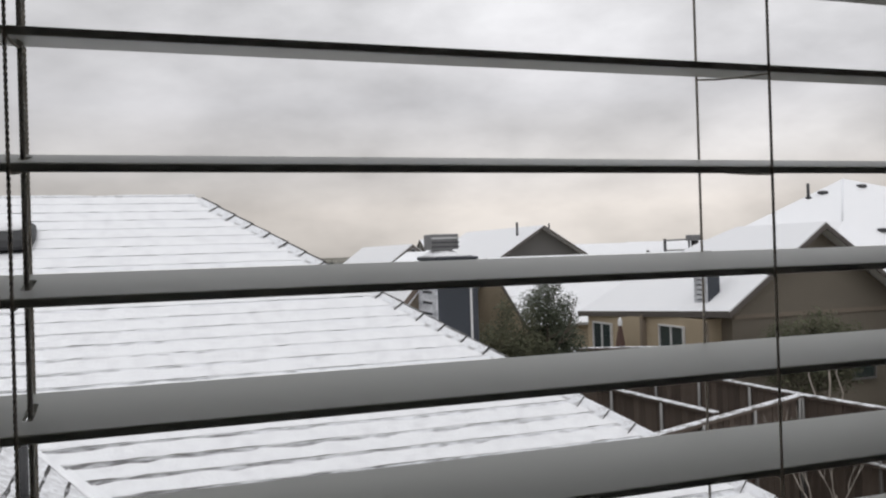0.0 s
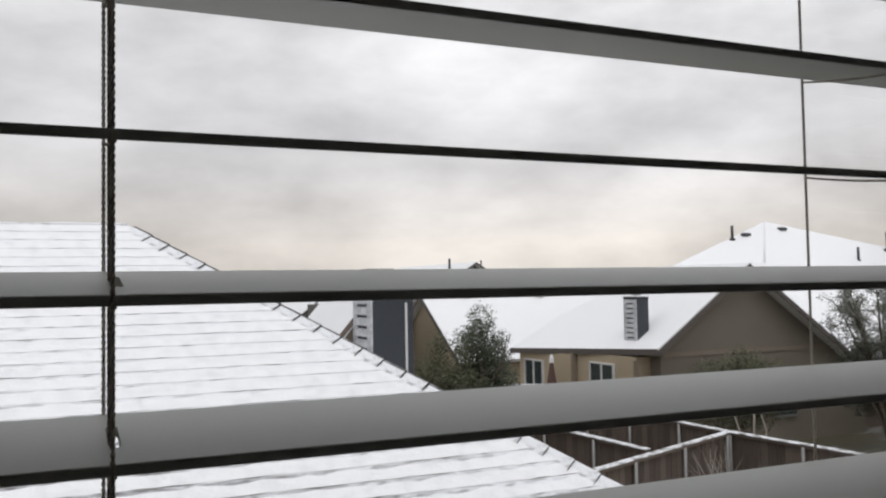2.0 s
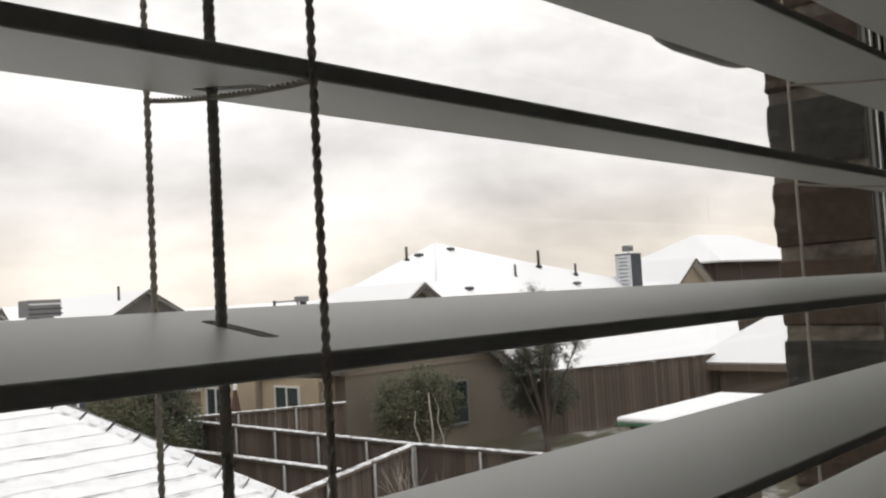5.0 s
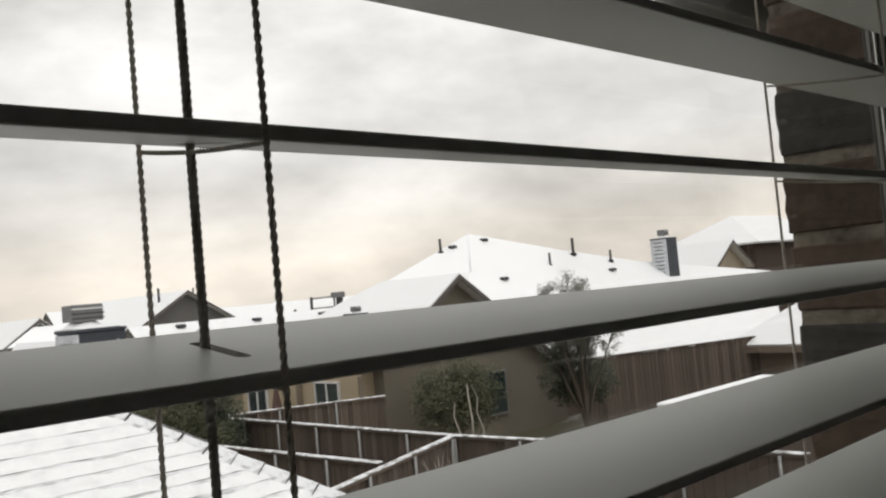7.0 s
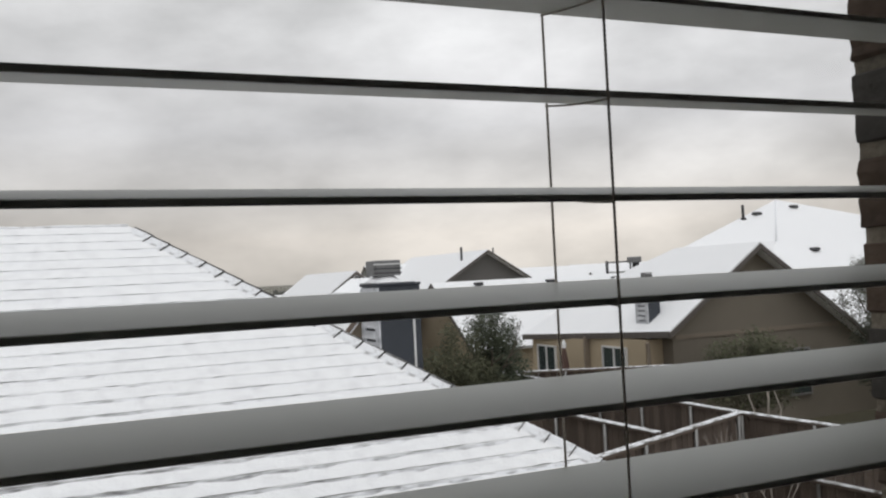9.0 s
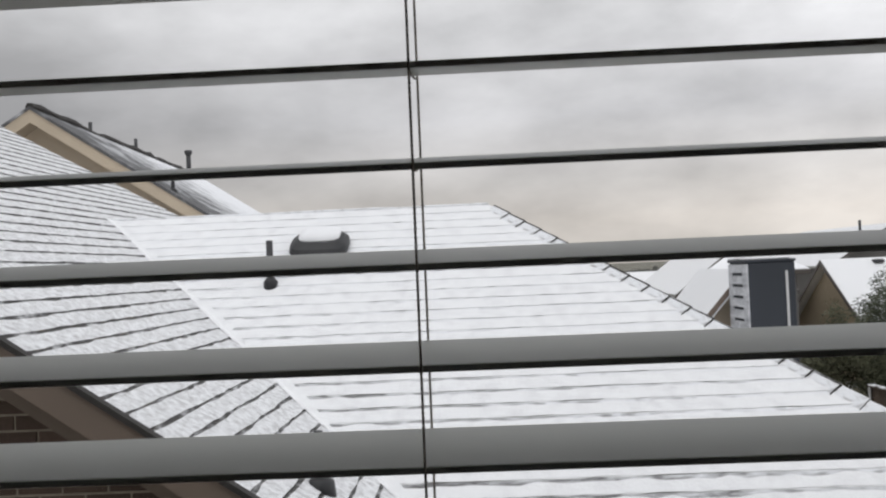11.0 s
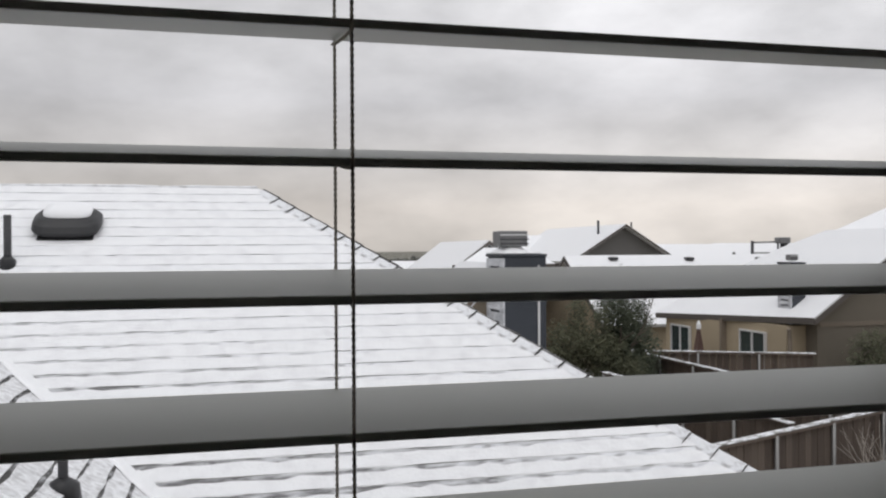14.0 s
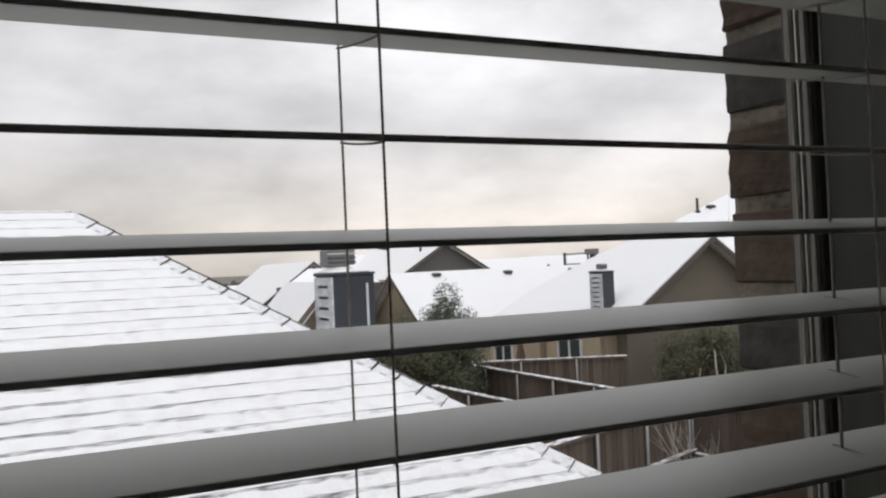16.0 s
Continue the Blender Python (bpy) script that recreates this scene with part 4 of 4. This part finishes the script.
far_house(9.5, 78.0, 0, 3.5, 8, -1.0, "far low roof deep in snow", along="x", pitch=0.5)
far_house(20.0, 84.0, 0, 3.5, 9, -1.1, "far low roof deep in snow", along="x", pitch=0.5)

fs = thing("flue_stack", "dark metal flue stack beside a bracing frame on a distant roof", "flue")
part("post", tube(bmesh.new(), [(29.4, 44, -2.6), (29.4, 44, 0.40)], 0.09, 10), M_PIPE, fs, "", True)
part("brace", tube(bmesh.new(), [(29.4, 44, 0.30), (31.0, 44, 0.34)], 0.05, 8), M_GALV, fs, "", True)
part("brace", tube(bmesh.new(), [(29.4, 44, -0.30), (31.0, 44, -0.30)], 0.04, 8), M_GALV, fs, "", True)
part("post", tube(bmesh.new(), [(31.1, 44, -2.6), (31.1, 44, 0.3)], 0.06, 8), M_PIPE, fs, "", True)
part("flue", tube(bmesh.new(), [(31.5, 44, -2.6), (31.5, 44, 0.25)], 0.22, 12), M_PIPE, fs, "", True)
part("cowl", box(31.05, 31.75, 43.7, 44.3, 0.25, 0.60, 0.04), M_METAL, fs)
far_house(29.0, 44.6, 0, 3.2, 4, -0.2, "distant low snowy roof under a flue stack", along="x")

# ---- houses at the east: low hip roof, tall brick house
hr = thing("brick_house", "tall brown brick house behind low snowy roof", "house", "neighbouring houses")
roof_slab("roof", [(24.7, 14.2, -2.5), (24.7, 2.0, -2.5), (30.5, 8.0, 1.3), (30.5, 8.5, 1.3)], hr)
roof_slab("roof", [(24.7, 14.2, -2.5), (30.5, 8.5, 1.3), (36.0, 14.2, -2.5)], hr)
part("eave_board", box(24.64, 24.7, 2.0, 14.2, -2.75, -2.55), M_FASCIA, hr)
part("wall", box(25.2, 34.0, 2.6, 13.7, -4.1, -2.6), M_FASCIA, hr)
part("upper_wall", box(48.7, 62.0, 25.2, 31.0, -4.1, 1.37), M_BRICK, hr, "brown brick upper wall")
roof_slab("roof", [(48.2, 24.6, 1.3), (62.6, 24.6, 1.3), (58.0, 28.4, 3.26), (52.2, 28.4, 3.26)], hr)
roof_slab("roof", [(48.2, 24.6, 1.3), (52.2, 28.4, 3.26), (48.2, 31.8, 1.3)], hr)
far_house(42.9, 23.8, 0, 2.1, 3.5, 1.41, "beige gable end beside the tall brick house", gable=M_BEIGE, pitch=0.7)

# shed with snow on its flat roof
sh = thing("garden_shed", "low shed with green roof edge and flat snowy top", "shed")
part("wall", box(14.4, 18.3, 7.8, 9.6, GROUND, -2.75), M_FENCE, sh)
part("roof_edge", box(14.2, 18.5, 7.6, 9.8, -2.75, -2.68, 0.01), M_GREEN, sh, "green metal roof edge")
part("roof_snow", box(14.2, 18.5, 7.6, 9.8, -2.68, -2.58, 0.03), M_SNOW, sh, "flat layer of snow")

# ---------------------------------------------------------------- trees
def leaf_cloud(name, blobs, count, size, material, parent, seed):
    """Many small leaf quads gathered round twig ends; blobs are (centre, radii)."""
    rnd = random.Random(seed)
    verts, faces = [], []
    total = sum(b[1][0] * b[1][1] * b[1][2] for b in blobs)
    for c, r in blobs:
        n = int(count * r[0] * r[1] * r[2] / total)
        twigs = max(4, n // 14)
        for _ in range(twigs):
            while True:
                q = Vector((rnd.uniform(-1, 1), rnd.uniform(-1, 1), rnd.uniform(-1, 1)))
                if 0.15 < q.length < 1:
                    break
            q *= rnd.uniform(0.75, 1.12)
            tip = Vector((c[0] + q.x * r[0], c[1] + q.y * r[1], c[2] + q.z * r[2]))
            for _ in range(14):
                p = tip + Vector((rnd.gauss(0, 1), rnd.gauss(0, 1), rnd.gauss(0, 1))) * size * 1.5
                u = Vector((rnd.gauss(0, 1), rnd.gauss(0, 1), rnd.gauss(0, 1))).normalized()
                w = u.orthogonal().normalized()
                s = size * rnd.uniform(0.5, 1.1)
                i = len(verts)
                verts += [p - u * s, p + w * s * 0.45, p + u * s, p - w * s * 0.45]
                faces.append((i, i + 1, i + 2, i + 3))
    me = bpy.data.meshes.new(name)
    me.from_pydata([tuple(v) for v in verts], [], faces)
    me.materials.append(material)
    ob = new(name, me)
    ob.parent = parent
    return ob


def branching(bm, p, d, length, r, depth, rnd, tips, spread=0.5, kids=3):
    """A tapered limb that splits into thinner ones."""
    pts, q = [Vector(p)], Vector(p)
    dd = Vector(d).normalized()
    for _ in range(3):
        dd = (dd + Vector((rnd.gauss(0, 0.12), rnd.gauss(0, 0.12), rnd.gauss(0.03, 0.08)))).normalized()
        q = q + dd * (length / 3)
        pts.append(q.copy())
    tube(bm, pts, [r, r * 0.85, r * 0.7, r * 0.55], 6 if depth > 1 else 4, False)
    if depth == 0:
        tips.append(q)
        return
    for _ in range(kids):
        nd = (dd + Vector((rnd.gauss(0, spread), rnd.gauss(0, spread), rnd.gauss(0.15, spread * 0.6)))).normalized()
        branching(bm, pts[rnd.choice((2, 3, 3))], nd, length * rnd.uniform(0.6, 0.85), r * 0.55, depth - 1, rnd, tips, spread, kids)


def tree(name, label, base, height, r, seed, material, size, per_tip, depth=3, spread=0.45, kids=3, bark=None, blobs=None, count=0, lean=(0, 0, 1), first=0.35):
    t = thing(name, label, "tree" if "tree" in name else "shrub", at=base)
    rnd, tips, bm = random.Random(seed), [], bmesh.new()
    branching(bm, (0, 0, -0.05), lean, height * first, r, depth, rnd, tips, spread, kids)
    part("trunk", bm, bark or M_BARK, t, "", True)
    if material:
        bl = [(tuple(p), (size * 3.2, size * 3.2, size * 3.2)) for p in tips] if blobs is None else blobs
        leaf_cloud("crown", bl, count or per_tip * len(tips), size, material, t, seed)
    return t


tree("oak_tree", "dark evergreen tree in front of the tan house", (7.75, 16.0, GROUND), 3.6, 0.10, 3, M_LEAF, 0.034, 0, blobs=[((0, 0, 3.35), (0.30, 0.3, 0.38)), ((-0.1, 0, 2.85), (0.52, 0.45, 0.42)), ((0.2, 0.1, 2.5), (0.55, 0.5, 0.4)), ((0.1, 0, 2.0), (0.72, 0.6, 0.55)), ((-0.35, -0.1, 3.05), (0.2, 0.25, 0.22)), ((0.45, 0, 2.95), (0.2, 0.2, 0.2)), ((0.2, 0, 1.5), (0.7, 0.6, 0.5))], count=26000)
tree("oak_tree", "low olive green tree beside the tall chimney", (6.75, 15.6, GROUND), 2.6, 0.08, 8, M_LEAF3, 0.036, 0, blobs=[((-0.2, 0, 2.2), (0.6, 0.5, 0.5)), ((0.4, 0, 1.95), (0.65, 0.5, 0.5)), ((-0.1, 0, 2.75), (0.3, 0.25, 0.4)), ((0.35, 0, 2.6), (0.25, 0.2, 0.4)), ((-0.8, 0, 1.75), (0.6, 0.5, 0.5)), ((0.9, 0, 1.6), (0.6, 0.5, 0.4))], count=17000)
# many-stemmed vase-shaped tree
ft = thing("feathery_tree", "sparse many-stemmed feathery tree with small grey-green leaves", "tree", at=(17.25, 14.0, GROUND))
rnd, bm, clumps = random.Random(31), bmesh.new(), []
for i in range(18):
    a = 2 * math.pi * i / 18 + rnd.uniform(-0.2, 0.2)
    reach, top = rnd.uniform(0.35, 1.75), rnd.uniform(3.1, 4.2)
    top -= 0.28 * max(0, reach - 0.7)
    pts = [Vector((math.cos(a) * reach * f ** 1.5 + rnd.gauss(0, 0.03), math.sin(a) * reach * 0.7 * f ** 1.5, top * f)) for f in (0, 0.2, 0.4, 0.55, 0.7, 0.85, 1.0)]
    tube(bm, pts, [0.05, 0.042, 0.034, 0.027, 0.02, 0.013, 0.006], 6, False)
    for k in range(20):
        f = rnd.uniform(0.42, 1.0)
        j = min(5, int(f * 6))
        p = pts[j].lerp(pts[j + 1], rnd.random()) if f > 0.5 else pts[3].lerp(pts[2], rnd.random())
        d = Vector((rnd.gauss(0, 0.8), rnd.gauss(0, 0.6), rnd.uniform(0.2, 1.0))).normalized() * rnd.uniform(0.15, 0.42)
        tube(bm, [p, p + d * 0.6 + Vector((0, 0, 0.02)), p + d], [0.009, 0.006, 0.003], 4, False)
        for g in (0.55, 1.0):
            clumps.append((tuple(p + d * g), (0.11, 0.11, 0.12)))
part("trunk", bm, M_BARK, ft, "", True)
leaf_cloud("crown", clumps, 16 * len(clumps), 0.030, M_LEAF2, ft, 31)
olive = tree("green_shrub", "rounded olive green shrub with pale bare stems by the taupe gable", (13.75, 15.3, GROUND), 1.7, 0.03, 5, M_LEAF3, 0.05, 0, bark=M_BARK, blobs=[((-0.45, 0, 1.7), (0.75, 0.5, 0.65)), ((0.85, 0, 1.6), (0.95, 0.5, 0.7)), ((0.4, 0, 2.1), (0.7, 0.45, 0.4)), ((0.2, 0, 1.1), (1.3, 0.5, 0.5))], count=10500)
part("stem", tube(bmesh.new(), [(0.12, -0.5, 0.0), (0.16, -0.55, 1.0), (0.10, -0.55, 1.5), (0.18, -0.45, 1.85)], [0.03, 0.026, 0.02, 0.01], 7), M_TWIG, olive, "pale bare stem", True)
for dx, top in ((0.46, 1.75), (-0.30, 1.6)):
    part("stem", tube(bmesh.new(), [(dx, -0.45, 0.0), (dx + 0.10, -0.50, 0.7), (dx - 0.04, -0.46, 1.15), (dx + 0.08, -0.40, 1.45), (dx + 0.02, -0.30, top)], [0.022, 0.019, 0.015, 0.011, 0.006], 7), M_TWIG, olive, "pale bare stem", True)
tree("green_shrub", "dark green shrub under the feathery tree", (17.9, 14.6, GROUND), 1.8, 0.05, 6, M_LEAF, 0.05, 0, blobs=[((-0.6, 0, 1.45), (0.9, 0.5, 0.6)), ((0.6, 0, 1.3), (0.9, 0.5, 0.6)), ((-0.9, 0, 2.1), (0.5, 0.4, 0.5))], count=8000)
tree("bare_shrub", "leafless pale shrub beside the fence corner", (8.0, 8.6, GROUND), 2.0, 0.022, 12, None, 0, 0, depth=3, spread=0.26, kids=3, bark=M_TWIG, first=0.40)
tree("bare_shrub", "leafless pale shrub beside the fence", (8.35, 8.75, GROUND), 1.9, 0.022, 14, None, 0, 0, depth=3, spread=0.26, kids=3, bark=M_TWIG, first=0.40)

# far tree line, too distant to count
ball = bmesh.new()
bmesh.ops.create_icosphere(ball, subdivisions=1, radius=1.0)
shape = np.array([v.co[:] for v in ball.verts])
ball_faces = [[v.index for v in f.verts] for f in ball.faces]
ball.free()
rng_ = np.random.default_rng(4)
wv, wf = [], []
for i in range(2600):
    a, d = radians(-60 + 120 * rng_.random()), rng_.uniform(205, 265)
    top = 2.1 + 0.6 * math.sin(a * 23) + 0.5 * math.sin(a * 61 + 1)
    clump = shape * (rng_.uniform(0.5, 1.5), rng_.uniform(0.5, 1.5), rng_.uniform(0.25, 0.7)) * rng_.uniform(0.6, 1.35, (len(shape), 1))
    wf += [[k + len(wv) for k in f] for f in ball_faces]
    wv += [tuple(p) for p in clump + (d * math.sin(a), d * math.cos(a), GROUND + rng_.random() ** 0.7 * max(0.5, top))]
me = bpy.data.meshes.new("far_woods")
me.from_pydata(wv, [], wf)
me.materials.append(M_FARTREE)
tagged(new("far_woods", me), "dull dark line of distant winter trees", "woods", kind="stuff")

# ---------------------------------------------------------------- fences
FT = -2.30                      # fence top


def fence(p0, p1, label, plain=False, rail=None):
    p0, p1 = Vector((*p0, 0)), Vector((*p1, 0))
    d = p1 - p0
    length, ang = d.length, math.degrees(math.atan2(d.y, d.x))
    f = thing("fence", label, "fence", "garden fences")
    f.matrix_basis = pose(p0.x, p0.y, 0, 0, 0, ang)
    w = 0.14
    n = int(length / w)
    plank = None
    for i in range(n):
        if plank is None:
            plank = pk = part("plank", box(0.004, w - 0.004, -0.010, 0.010, GROUND, FT, 0.003), M_FENCE, f)
        else:
            pk = new("plank", plank.data)
            pk.parent = f
        pk.location = (i * w, random.uniform(-0.004, 0.004), random.uniform(-0.015, 0.004))
    part("cap_rail", box(0, length, -0.05, 0.05, FT, FT + 0.04, 0.004), M_FENCE, f)
    if not plain:
        for ya, yb in ((-0.055, -0.012), (0.016, 0.055)):  # snow lies along both edges, the worn middle is bare
            part("cap_snow", box(0, length, ya, yb, FT + 0.04, FT + 0.060, 0.008), M_RAILSNOW, f, "strip of snow on the rail")
    post = None
    for i in range(0 if plain else int(length / 1.25) + 1):
        if post is None:
            post = po = part("post", tube(bmesh.new(), [(0, 0, GROUND), (0, 0, FT + 0.02)], 0.026, 10), M_GALV, f, "galvanised steel post", True)
        else:
            po = new("post", post.data)
            po.parent = f
        po.location = (min(i * 1.25 + 0.05, length - 0.05), -0.045, 0)
    if rail:
        part("mid_rail", box(0, length, -0.10, -0.012, rail, rail + 0.04, 0.004), M_FENCE, f)
        part("rail_snow", box(0, length, -0.105, -0.012, rail + 0.04, rail + 0.06, 0.010), M_RAILSNOW, f, "strip of snow on the rail")
    return f


fence((8.55, 17.2), (8.78, 9.85), "weathered cedar fence with snow along its top rail")
fence((8.78, 9.85), (9.35, 4.5), "weathered cedar fence with snow-lined rails and steel posts", rail=-3.05)
fence((5.1, 8.38), (8.74, 9.84), "weathered cedar fence running into a corner, snow on top", rail=-3.0)
fence((6.55, 14.2), (6.88, 9.3), "weathered cedar garden fence with snow on the rail")
fence((8.62, 17.1), (11.95, 15.5), "dark weathered cedar fence before the tan house")
fence((19.0, 15.4), (26.0, 13.0), "dark weathered cedar fence at the far garden", plain=True)

# ---------------------------------------------------------------- bricks of the gable wall
rnd = random.Random(9)
bmeshes = []
BL, BH = 0.213, 0.0745
for r in range(26):
    z = -0.15 - r * BH
    x0 = -2.75 + (BL / 2 if r % 2 else 0)
    for c in range(14):
        x = x0 + c * BL
        if z + BH > zleft(x + BL / 2) - 0.24 or z < -1.9:
            continue
        if len(bmeshes) < 4:
            ob = part("brick", box(-BL / 2 + 0.005, BL / 2 - 0.005, -0.004, 0.03, -BH / 2 + 0.0055, BH / 2 - 0.0055, 0.002), M_BRICK, gable_wall)
            bmeshes.append(ob.data)
        else:
            ob = new("brick", bmeshes[(r * 7 + c) % 4])
            ob.parent = gable_wall
        ob.location = (x, WY - 0.001 + rnd.uniform(-0.002, 0.002), z)
